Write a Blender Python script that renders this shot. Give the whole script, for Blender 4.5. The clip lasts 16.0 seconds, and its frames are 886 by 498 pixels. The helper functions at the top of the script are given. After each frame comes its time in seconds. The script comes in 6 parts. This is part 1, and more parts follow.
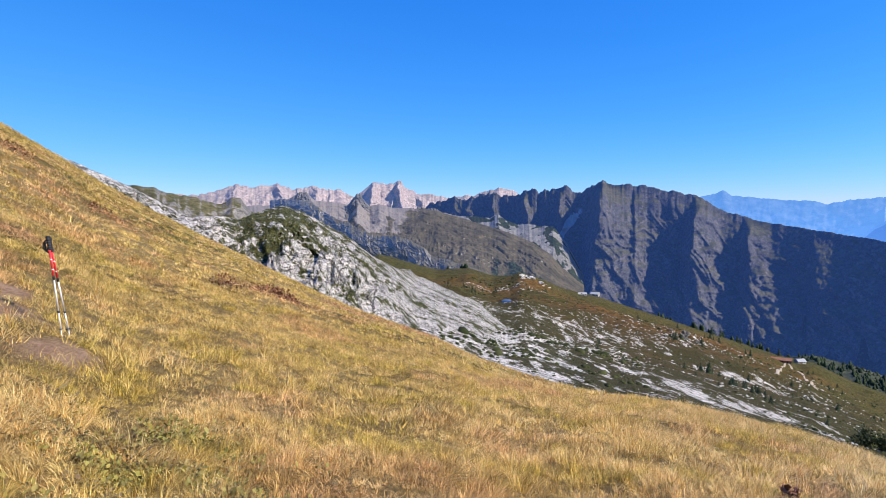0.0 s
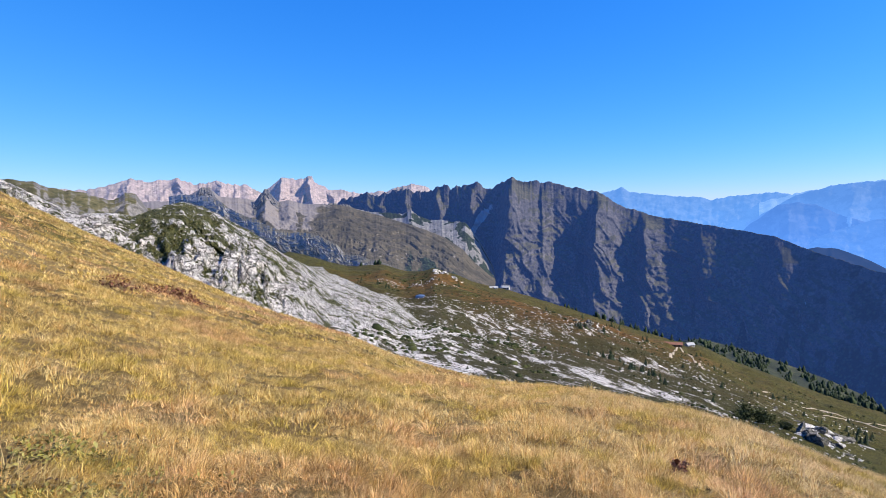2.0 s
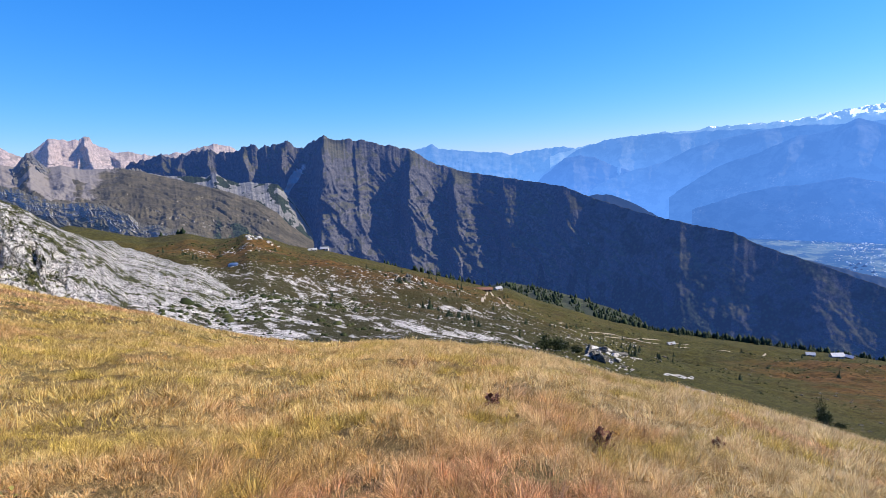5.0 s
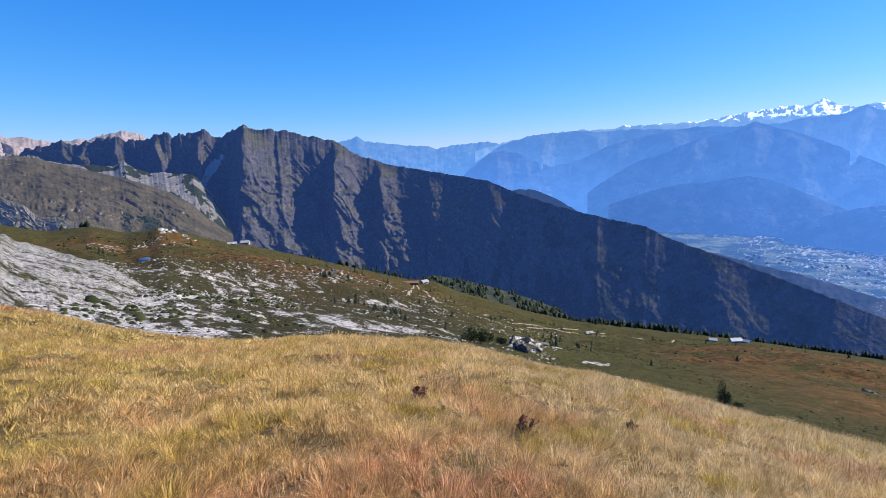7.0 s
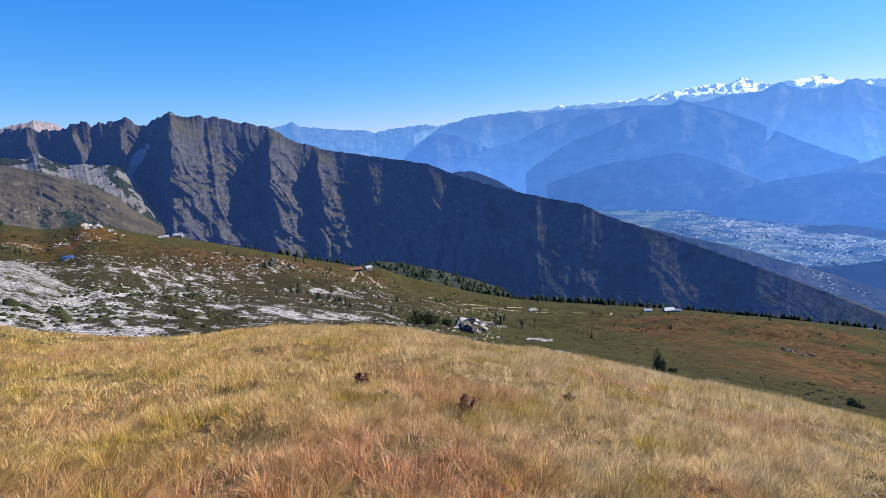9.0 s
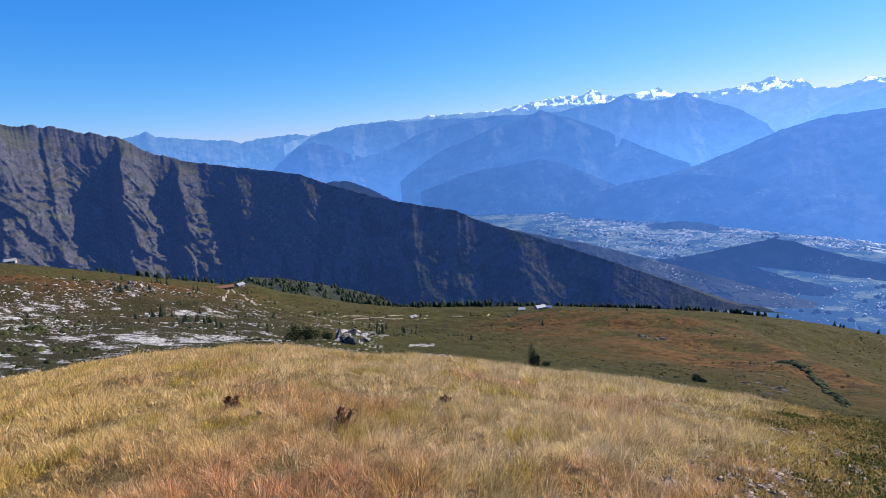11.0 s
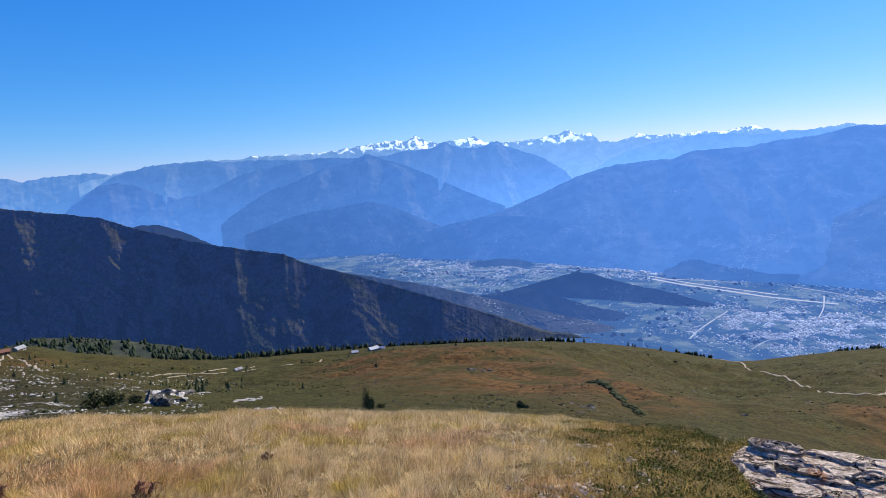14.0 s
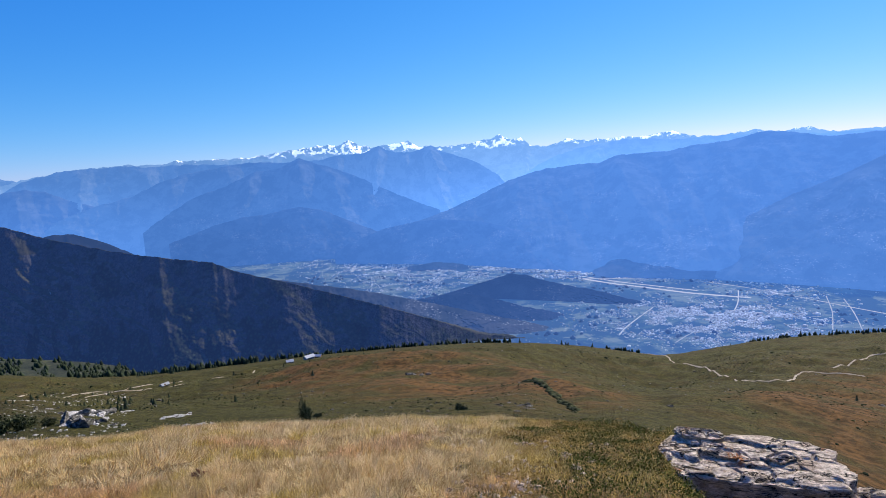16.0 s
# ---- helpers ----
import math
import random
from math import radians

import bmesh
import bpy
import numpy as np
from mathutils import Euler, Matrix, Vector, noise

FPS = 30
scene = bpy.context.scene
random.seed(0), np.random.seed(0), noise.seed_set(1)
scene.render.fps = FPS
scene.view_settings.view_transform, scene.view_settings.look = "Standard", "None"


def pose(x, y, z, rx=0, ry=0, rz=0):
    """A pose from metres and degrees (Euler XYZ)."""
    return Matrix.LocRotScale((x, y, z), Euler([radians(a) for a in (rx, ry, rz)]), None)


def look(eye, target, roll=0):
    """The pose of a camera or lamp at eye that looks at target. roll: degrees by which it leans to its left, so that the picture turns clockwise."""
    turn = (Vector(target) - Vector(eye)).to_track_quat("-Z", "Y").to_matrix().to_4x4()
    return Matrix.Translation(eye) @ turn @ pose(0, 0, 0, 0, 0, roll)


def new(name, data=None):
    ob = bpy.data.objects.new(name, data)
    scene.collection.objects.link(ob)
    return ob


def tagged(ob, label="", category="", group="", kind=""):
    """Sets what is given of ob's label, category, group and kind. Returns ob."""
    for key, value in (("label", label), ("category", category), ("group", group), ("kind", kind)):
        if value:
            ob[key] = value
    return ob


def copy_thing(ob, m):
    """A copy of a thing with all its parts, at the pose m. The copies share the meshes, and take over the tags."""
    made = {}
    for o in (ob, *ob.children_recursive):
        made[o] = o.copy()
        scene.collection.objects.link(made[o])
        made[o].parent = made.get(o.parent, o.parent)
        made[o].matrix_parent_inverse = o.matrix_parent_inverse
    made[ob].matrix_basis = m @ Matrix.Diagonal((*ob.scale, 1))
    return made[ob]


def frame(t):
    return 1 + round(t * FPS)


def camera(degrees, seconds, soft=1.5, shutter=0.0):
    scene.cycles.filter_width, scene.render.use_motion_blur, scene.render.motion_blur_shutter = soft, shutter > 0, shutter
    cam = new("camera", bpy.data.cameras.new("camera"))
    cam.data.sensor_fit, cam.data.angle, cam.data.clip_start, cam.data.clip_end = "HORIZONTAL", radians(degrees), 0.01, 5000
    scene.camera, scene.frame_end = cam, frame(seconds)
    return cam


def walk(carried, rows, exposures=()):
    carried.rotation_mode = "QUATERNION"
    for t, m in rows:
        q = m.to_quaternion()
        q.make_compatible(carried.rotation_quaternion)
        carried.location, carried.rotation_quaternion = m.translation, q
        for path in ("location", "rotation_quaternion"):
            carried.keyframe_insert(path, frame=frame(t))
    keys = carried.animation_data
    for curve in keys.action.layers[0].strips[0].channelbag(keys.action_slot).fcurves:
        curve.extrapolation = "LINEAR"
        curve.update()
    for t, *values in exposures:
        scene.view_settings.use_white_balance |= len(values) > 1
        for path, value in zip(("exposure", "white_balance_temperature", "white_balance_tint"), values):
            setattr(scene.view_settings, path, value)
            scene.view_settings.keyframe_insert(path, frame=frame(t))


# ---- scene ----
# ---------------------------------------------------------------- camera
cam = camera(76.27, 16.0, soft=0.6)
EYE = 1.6
# seconds, x, y, yaw, pitch, roll
PATH = [
    (0, 0.002, 0.005, 0.00, -3.15, 1.13),
    (0.5, 0.008, 0.007, -1.40, -3.36, 1.21),
    (1, 0.018, 0.009, -3.48, -3.50, 1.29),
    (1.5, 0.028, 0.009, -6.04, -3.58, 1.35),
    (2, 0.037, 0.006, -8.81, -3.75, 1.33),
    (2.5, 0.048, -0.006, -11.37, -3.97, 1.38),
    (3, 0.063, -0.028, -14.07, -4.47, 1.58),
    (3.5, 0.078, -0.045, -17.21, -5.19, 1.85),
    (4, 0.085, -0.036, -20.63, -6.21, 2.26),
    (4.5, 0.081, -0.003, -24.24, -7.45, 2.68),
    (5, 0.072, 0.026, -27.39, -8.59, 2.95),
    (5.2, 0.069, 0.035, -28.49, -8.80, 2.79),
    (7.3, 0.073, 0.026, -35.38, -9.55, 2.09),
    (7.5, 0.079, 0.011, -35.72, -9.57, 2.26),
    (8, 0.087, -0.000, -36.71, -10.03, 2.46),
    (8.5, 0.104, -0.006, -38.38, -10.75, 2.84),
    (9, 0.127, -0.016, -40.92, -11.47, 3.15),
    (9.2, 0.147, -0.056, -42.12, -11.70, 3.16),
    (11.3, 0.165, -0.122, -55.23, -11.17, 3.26),
    (11.5, 0.182, -0.172, -56.29, -11.08, 3.03),
    (12, 0.196, -0.191, -59.46, -10.40, 2.91),
    (12.5, 0.202, -0.196, -62.60, -9.51, 2.85),
    (13, 0.204, -0.192, -65.70, -8.76, 2.88),
    (13.5, 0.208, -0.187, -68.62, -8.29, 2.80),
    (14, 0.216, -0.187, -70.75, -7.99, 2.55),
    (14.5, 0.219, -0.190, -72.65, -7.96, 2.42),
    (15, 0.216, -0.191, -74.44, -7.92, 2.44),
    (15.5, 0.212, -0.191, -75.99, -7.85, 2.58),
    (16, 0.209, -0.190, -77.34, -7.87, 2.78),
]
walk(cam, [(t, pose(x, y, EYE, 90 + p, r, w)) for t, x, y, w, p, r in PATH],
     [(0, 0.64), (4, 0.70), (5, 0.62), (9, 0.44), (12.5, 0.32), (16, 0.27)])

# ---------------------------------------------------------------- light
SUN_AZ, SUN_EL = 118.0, 36.0          # clockwise from +y, above the horizon
world = bpy.data.worlds.new("world")
scene.world = world
world.use_nodes = True
wn = world.node_tree.nodes
sky = wn.new("ShaderNodeTexSky")
sky.sky_type = "NISHITA"
sky.sun_disc = False
sky.sun_elevation = radians(SUN_EL)
sky.sun_rotation = radians(SUN_AZ)
sky.altitude = 2300
sky.air_density = 1.0
sky.dust_density = 0.25
sky.ozone_density = 2.2
# thin high-mountain air: each colour of the sky falls off at its own rate towards the zenith
split, join = wn.new("ShaderNodeSeparateColor"), wn.new("ShaderNodeCombineColor")
world.node_tree.links.new(sky.outputs[0], split.inputs[0])
for k, (gain, power) in enumerate(((0.185, 1.6), (1.03, 0.80), (4.05, 0.34))):
    bend, scale = wn.new("ShaderNodeMath"), wn.new("ShaderNodeMath")
    bend.operation, scale.operation = "POWER", "MULTIPLY"
    bend.inputs[1].default_value, scale.inputs[1].default_value = power, gain
    world.node_tree.links.new(split.outputs[k], bend.inputs[0])
    world.node_tree.links.new(bend.outputs[0], scale.inputs[0])
    world.node_tree.links.new(scale.outputs[0], join.inputs[k])
# the sky whitens low down on the sun's side
way, facing = wn.new("ShaderNodeTexCoord"), wn.new("ShaderNodeVectorMath")
facing.operation = "DOT_PRODUCT"
facing.inputs[1].default_value = (math.sin(radians(SUN_AZ)), math.cos(radians(SUN_AZ)), 0)
world.node_tree.links.new(way.outputs["Generated"], facing.inputs[0])
gain, lit = wn.new("ShaderNodeMapRange"), wn.new("ShaderNodeMix")
for k, v in (("From Min", -0.9), ("From Max", 1.0), ("To Min", 0.90), ("To Max", 1.10)):
    gain.inputs[k].default_value = v
lit.data_type, lit.blend_type = "RGBA", "MULTIPLY"
lit.inputs[0].default_value = 1.0
world.node_tree.links.new(facing.outputs["Value"], gain.inputs["Value"])
world.node_tree.links.new(join.outputs[0], lit.inputs[6])
world.node_tree.links.new(gain.outputs[0], lit.inputs[7])
world.node_tree.links.new(lit.outputs[2], wn["Background"].inputs[0])
wn["Background"].inputs[1].default_value = 0.1
sun = new("sun", bpy.data.lights.new("sun", "SUN"))
sun.data.energy, sun.data.angle, sun.data.color = 5.0, radians(0.53), (1.0, 0.895, 0.72)
sa, se = radians(SUN_AZ), radians(SUN_EL)
sun.matrix_world = look((math.sin(sa) * math.cos(se) * 50, math.cos(sa) * math.cos(se) * 50, math.sin(se) * 50), (0, 0, 0))
HAZE_STRENGTH = 0.73                             # emission strength of the blue haze painted onto far surfaces


# ---------------------------------------------------------------- noise
def _cell(ix, iy, seed):
    h = (ix.astype(np.int64) * 374761393 + iy.astype(np.int64) * 668265263 + seed * 974634757) & 0xFFFFFFFF
    h = ((h ^ (h >> 13)) * 1274126177) & 0xFFFFFFFF
    return ((h ^ (h >> 16)) & 0xFFFF) / 65535.0 * 2 * np.pi


def grad(x, y, seed=0):
    """Gradient noise, about -1 to 1."""
    ix, iy = np.floor(x), np.floor(y)
    fx, fy = x - ix, y - iy
    u, v = fx ** 3 * (fx * (fx * 6 - 15) + 10), fy ** 3 * (fy * (fy * 6 - 15) + 10)
    out = 0
    for dx in (0, 1):
        for dy in (0, 1):
            a = _cell(ix + dx, iy + dy, seed)
            w = (u if dx else 1 - u) * (v if dy else 1 - v)
            out = out + w * (np.cos(a) * (fx - dx) + np.sin(a) * (fy - dy))
    return out * 1.5


def fbm(x, y, octaves=4, seed=0, gain=0.5):
    out, amp = 0, 1.0
    for k in range(octaves):
        out = out + amp * grad(x * 2 ** k, y * 2 ** k, seed + k)
        amp *= gain
    return out


def ridged(x, y, octaves=4, seed=0, gain=0.5):
    """Sharp crests at 1, hollows towards 0."""
    out, amp, total = 0, 1.0, 0
    for k in range(octaves):
        out = out + amp * (1 - np.abs(grad(x * 2.03 ** k, y * 2.03 ** k, seed + k)) * 1.6)
        total += amp
        amp *= gain
    return out / total


def smooth(a, b, x):
    t = np.clip((x - a) / (b - a), 0, 1)
    return t * t * (3 - 2 * t)


def curve(points):
    """A smooth line through (azimuth, value) pairs."""
    px, py = np.array(points[0::2], float), np.array(points[1::2], float)
    return lambda a: np.interp(a, px, py)


# ---------------------------------------------------------------- materials
def material(name):
    m = bpy.data.materials.new(name)
    m.use_nodes = True
    return m


class Nodes:
    """A short hand for node trees."""

    def __init__(self, name, rough=0.9, spec=0.2):
        self.m = material(name)
        self.t = self.m.node_tree
        self.b = self.t.nodes["Principled BSDF"]
        self.b.inputs["Roughness"].default_value = rough
        self.b.inputs["Specular IOR Level"].default_value = spec
        self.geo = self.t.nodes.new("ShaderNodeNewGeometry")

    def link(self, a, b):
        self.t.links.new(a, b)

    def pos(self, sx=1, sy=1, sz=1, turn=0):
        n = self.t.nodes.new("ShaderNodeMapping")
        n.inputs["Scale"].default_value = (sx, sy, sz)
        n.inputs["Rotation"].default_value = (0, 0, radians(turn))
        self.link(self.geo.outputs["Position"], n.inputs["Vector"])
        return n.outputs[0]

    def noise(self, scale, detail=5, rough=0.55, at=None, warp=0.0):
        n = self.t.nodes.new("ShaderNodeTexNoise")
        n.inputs["Scale"].default_value = scale
        n.inputs["Detail"].default_value = detail
        n.inputs["Roughness"].default_value = rough
        n.inputs["Distortion"].default_value = warp
        self.link(at or self.geo.outputs["Position"], n.inputs["Vector"])
        return n.outputs["Fac"]

    def cells(self, scale, at=None, feature="F1", out="Distance"):
        n = self.t.nodes.new("ShaderNodeTexVoronoi")
        n.feature = feature
        n.inputs["Scale"].default_value = scale
        self.link(at or self.geo.outputs["Position"], n.inputs["Vector"])
        return n.outputs[out]

    def step(self, value, a, b, lo=0.0, hi=1.0):
        n = self.t.nodes.new("ShaderNodeMapRange")
        n.interpolation_type = "SMOOTHSTEP"
        for k, v in zip(("From Min", "From Max", "To Min", "To Max"), (a, b, lo, hi)):
            n.inputs[k].default_value = v
        self.link(value, n.inputs["Value"])
        return n.outputs[0]

    def math(self, op, a, b=0.0):
        n = self.t.nodes.new("ShaderNodeMath")
        n.operation = op
        for k, v in enumerate((a, b)):
            if isinstance(v, (int, float)):
                n.inputs[k].default_value = v
            else:
                self.link(v, n.inputs[k])
        return n.outputs[0]

    def mix(self, fac, a, b):
        n = self.t.nodes.new("ShaderNodeMix")
        n.data_type = "RGBA"
        for k, v in ((0, fac), (6, a), (7, b)):
            if isinstance(v, (int, float)):
                n.inputs[k].default_value = v
            elif isinstance(v, tuple):
                n.inputs[k].default_value = (*v, 1)
            else:
                self.link(v, n.inputs[k])
        return n.outputs[2]

    def axis(self, which, socket="Normal"):
        n = self.t.nodes.new("ShaderNodeSeparateXYZ")
        self.link(self.geo.outputs[socket], n.inputs[0])
        return n.outputs[which]

    def attr(self, name):
        n = self.t.nodes.new("ShaderNodeAttribute")
        n.attribute_name = name
        return n.outputs["Fac"]

    def random(self):
        return self.geo.outputs["Random Per Island"]

    def bump(self, height, strength, distance):
        n = self.t.nodes.new("ShaderNodeBump")
        n.inputs["Strength"].default_value = strength
        n.inputs["Distance"].default_value = distance
        self.link(height, n.inputs["Height"])
        self.link(n.outputs[0], self.b.inputs["Normal"])

    def colour(self, c):
        if isinstance(c, tuple):
            self.b.inputs["Base Color"].default_value = (*c, 1)
        else:
            self.link(c, self.b.inputs["Base Color"])
        return self

    def glow(self, colour, amount):
        self.b.inputs["Emission Color"].default_value = (*colour, 1)
        if isinstance(amount, (int, float)):
            self.b.inputs["Emission Strength"].default_value = amount
        else:
            self.link(amount, self.b.inputs["Emission Strength"])


def plain(name, colour, rough=0.6, metal=0.0, grain=0.0, scale=30.0):
    n = Nodes(name, rough, 0.4)
    n.b.inputs["Metallic"].default_value = metal
    if grain:
        dark = tuple(c * (1 - grain) for c in colour)
        n.colour(n.mix(n.noise(scale), dark, tuple(min(1, c * (1 + grain)) for c in colour)))
    else:
        n.colour(colour)
    return n.m


def ground_material():
    """Alpine meadow: straw, russet and green patches, bare limestone where the rock weight is high."""
    n = Nodes("alpine_ground", 0.95, 0.1)
    big, mid, fine = n.noise(0.012, 4), n.noise(0.09, 5), n.noise(2.2, 5, 0.65)
    grit = n.noise(0.6, 4, 0.6)
    green = n.mix(n.step(fine, 0.35, 0.65), (0.042, 0.040, 0.008), (0.112, 0.098, 0.021))
    straw = n.mix(n.step(fine, 0.3, 0.7), (0.20, 0.135, 0.052), (0.40, 0.28, 0.115))
    rust = n.mix(fine, (0.070, 0.042, 0.015), (0.140, 0.086, 0.031))
    alp = n.mix(n.step(n.math("ADD", mid, n.math("MULTIPLY", big, 0.8)), 0.86, 1.14, 0, 0.55), green, rust)
    alp = n.mix(n.step(n.noise(0.7, 8, 0.8), 0.48, 0.6, 0, 0.85), alp, (0.022, 0.025, 0.008))
    alp = n.mix(n.step(n.noise(0.16, 7, 0.75, n.pos(1, 1, 4)), 0.54, 0.62, 0, 0.7), alp, (0.095, 0.088, 0.030))
    alp = n.mix(n.step(n.noise(1.5, 4, 0.85), 0.515, 0.55, 0, 0.75), alp, (0.017, 0.016, 0.005))
    alp = n.mix(n.step(n.noise(0.9, 5, 0.8), 0.56, 0.60, 0, 0.6), alp, (0.135, 0.112, 0.040))
    steps = n.noise(1.0, 6, 0.7, n.pos(0.10, 0.10, 1.3))
    alp = n.mix(n.step(steps, 0.50, 0.58, 0, 0.6), alp, (0.026, 0.026, 0.009))
    litter = n.noise(38.0, 6, 0.75, n.pos(1, 0.4, 1, 30))
    straw = n.mix(n.step(litter, 0.38, 0.62), (0.12, 0.080, 0.030), straw)
    near = n.mix(n.step(mid, 0.42, 0.62), straw, n.mix(n.step(grit, 0.4, 0.6), rust, green))
    soil = n.mix(n.attr("dry"), alp, near)
    soil = n.mix(n.attr("russet"), soil, n.mix(n.step(n.noise(0.35, 6, 0.7), 0.4, 0.62), (0.060, 0.034, 0.011), (0.175, 0.088, 0.027)))
    soil = n.mix(n.attr("earth"), soil, n.mix(n.step(n.math("ADD", n.math("MULTIPLY", litter, 0.5), n.math("MULTIPLY", fine, 0.5)), 0.38, 0.62), (0.22, 0.125, 0.075), (0.44, 0.29, 0.195)))
    # limestone pavement with grass in its joints
    stone, crack = fissured(n, 0.5)
    moss = n.mix(fine, (0.032, 0.031, 0.012), (0.085, 0.074, 0.030))
    cover = n.math("ADD", n.attr("rock"), n.math("MULTIPLY", n.math("SUBTRACT", n.noise(0.20, 8, 0.80, n.pos(1, 0.35, 1, 35)), 0.5), 1.9))
    cover = n.math("ADD", cover, n.math("MULTIPLY", n.math("SUBTRACT", n.noise(0.025, 4), 0.5), 0.9))
    n.colour(n.mix(n.step(cover, 0.5, 0.58), n.mix(n.step(n.attr("rock"), 0.2, 0.5), soil, moss), stone))
    n.bump(n.math("ADD", n.math("MULTIPLY", n.step(n.attr("rock"), 0.1, 0.4, 0.0, 1.0), n.math("ADD", crack, n.noise(0.8, 8, 0.7))), n.math("ADD", n.math("MULTIPLY", n.math("MULTIPLY", litter, 0.10), n.attr("dry")), n.math("MULTIPLY", n.noise(0.55, 8, 0.82), n.math("SUBTRACT", 1.1, n.attr("dry"))))), 0.9, 0.55)
    return n.m


def fissured(n, size):
    """Weathered limestone: blocks of slightly different greys, cut by warped joints and fine solution grooves."""
    push = n.t.nodes.new("ShaderNodeTexNoise")
    push.inputs["Scale"].default_value, push.inputs["Detail"].default_value = 0.35 * size, 5
    n.link(n.pos(1, 0.6, 1, 35), push.inputs["Vector"])
    warp = n.t.nodes.new("ShaderNodeVectorMath")
    warp.operation = "MULTIPLY_ADD"
    n.link(push.outputs["Color"], warp.inputs[0])
    warp.inputs[1].default_value = (4.0 / size,) * 3
    n.link(n.pos(1, 0.55, 1.2, 35), warp.inputs[2])
    at = warp.outputs[0]
    tone = n.t.nodes.new("ShaderNodeSeparateColor")
    n.link(n.cells(0.5 * size, at, "F1", "Color"), tone.inputs[0])
    stone = n.mix(n.step(n.noise(0.9 * size, 8, 0.75), 0.3, 0.7), (0.48, 0.45, 0.41), (0.86, 0.81, 0.74))
    stone = n.mix(n.math("MULTIPLY", tone.outputs[0], 0.35), stone, (0.40, 0.375, 0.35))
    total = None
    for scale, wide in ((0.16, 0.03), (0.5, 0.045), (1.5, 0.05)):
        joint = n.step(n.cells(scale * size, at, "DISTANCE_TO_EDGE"), 0.0, wide)
        total = joint if total is None else n.math("MULTIPLY", total, joint)
    return n.mix(total, (0.15, 0.14, 0.12), stone), total


def limestone_material():
    """The pale karst hump: fissured limestone with turf on its ledges."""
    n = Nodes("karst_limestone", 0.9, 0.15)
    stone, crack = fissured(n, 0.8)
    stone = n.mix(n.step(n.noise(0.22, 8, 0.75, n.pos(1, 0.5, 1.5, 35)), 0.54, 0.66, 0.0, 0.5), stone, (0.27, 0.255, 0.235))
    turf = n.mix(n.step(n.noise(1.6, 5), 0.4, 0.6), (0.035, 0.042, 0.012), (0.13, 0.125, 0.042))
    cover = n.math("ADD", n.math("ADD", n.noise(0.09, 8, 0.78), n.math("MULTIPLY", n.math("SUBTRACT", n.noise(0.45, 6, 0.78, n.pos(1, 0.6, 1, 35)), 0.5), 1.1)), n.math("MULTIPLY", n.attr("turf"), 0.34))
    n.colour(n.mix(n.step(cover, 0.56, 0.58), stone, turf))
    n.bump(n.math("ADD", n.noise(0.7, 8, 0.75), n.math("MULTIPLY", crack, 1.1)), 1.0, 0.9)
    return n.m


def rock_face_material(name, rock_a, rock_b, grass_a, grass_b, level, scale, haze_glow=None, scree=(0.33, 0.31, 0.30)):
    """Mountain rock with turf on the gentle parts, forest low down and pale scree in hollows. Optional blue emission
    stands in for haze.
    """
    n = Nodes(name, 0.95, 0.1)
    streak = n.noise(scale, 8, 0.68, n.pos(1, 1, 0.35))
    fine = n.noise(scale * 6, 6, 0.7)
    rock = n.mix(n.step(streak, 0.35, 0.66), rock_a, rock_b)
    rock = n.mix(n.step(fine, 0.40, 0.62), tuple(c * 0.72 for c in rock_a), rock)
    rock = n.mix(n.step(n.noise(scale * 22, 4, 0.7, n.pos(1, 1, 0.6)), 0.46, 0.62, 0.0, 0.4), rock, tuple(min(1, c * 1.25) for c in rock_b))
    bands = n.noise(scale * 2.2, 4, 0.6, n.pos(0.15, 0.15, 2.4))
    rock = n.mix(n.step(bands, 0.5, 0.62, 0, 0.4), rock, tuple(c * 0.6 for c in rock_b))
    grass = n.mix(n.step(fine, 0.36, 0.64), grass_a, grass_b)
    grass = n.mix(n.step(n.noise(scale * 0.8, 5, 0.65), 0.45, 0.6, 0.0, 0.6), grass, tuple(c * 0.6 for c in grass_a))
    flat = n.math("ADD", n.axis(2), n.math("MULTIPLY", n.math("SUBTRACT", streak, 0.5), 0.9))
    out = n.mix(n.step(flat, level - 0.06, level + 0.06), rock, grass)
    out = n.mix(n.step(n.math("ADD", n.attr("scree"), n.math("MULTIPLY", n.math("SUBTRACT", streak, 0.5), 0.8)), 0.45, 0.6), out, n.mix(fine, tuple(c * 0.7 for c in scree), scree))
    trees = n.cells(scale * 9, n.pos(1, 1, 0.6))
    forest = n.mix(n.step(trees, 0.1, 0.6), (0.045, 0.06, 0.03), (0.012, 0.018, 0.012))
    out = n.mix(n.step(n.math("ADD", n.attr("wood_shade"), n.math("MULTIPLY", n.math("SUBTRACT", n.noise(scale * 1.4, 6, 0.7), 0.5), 1.2)), 0.45, 0.62), out, forest)
    n.colour(out)
    if haze_glow:                                            # haze in between, painted as blue emission
        n.glow(haze_glow, HAZE_STRENGTH)
    n.bump(n.math("ADD", streak, n.math("MULTIPLY", fine, 0.35)), 0.5, 1.6 / scale * 0.1)
    return n.m


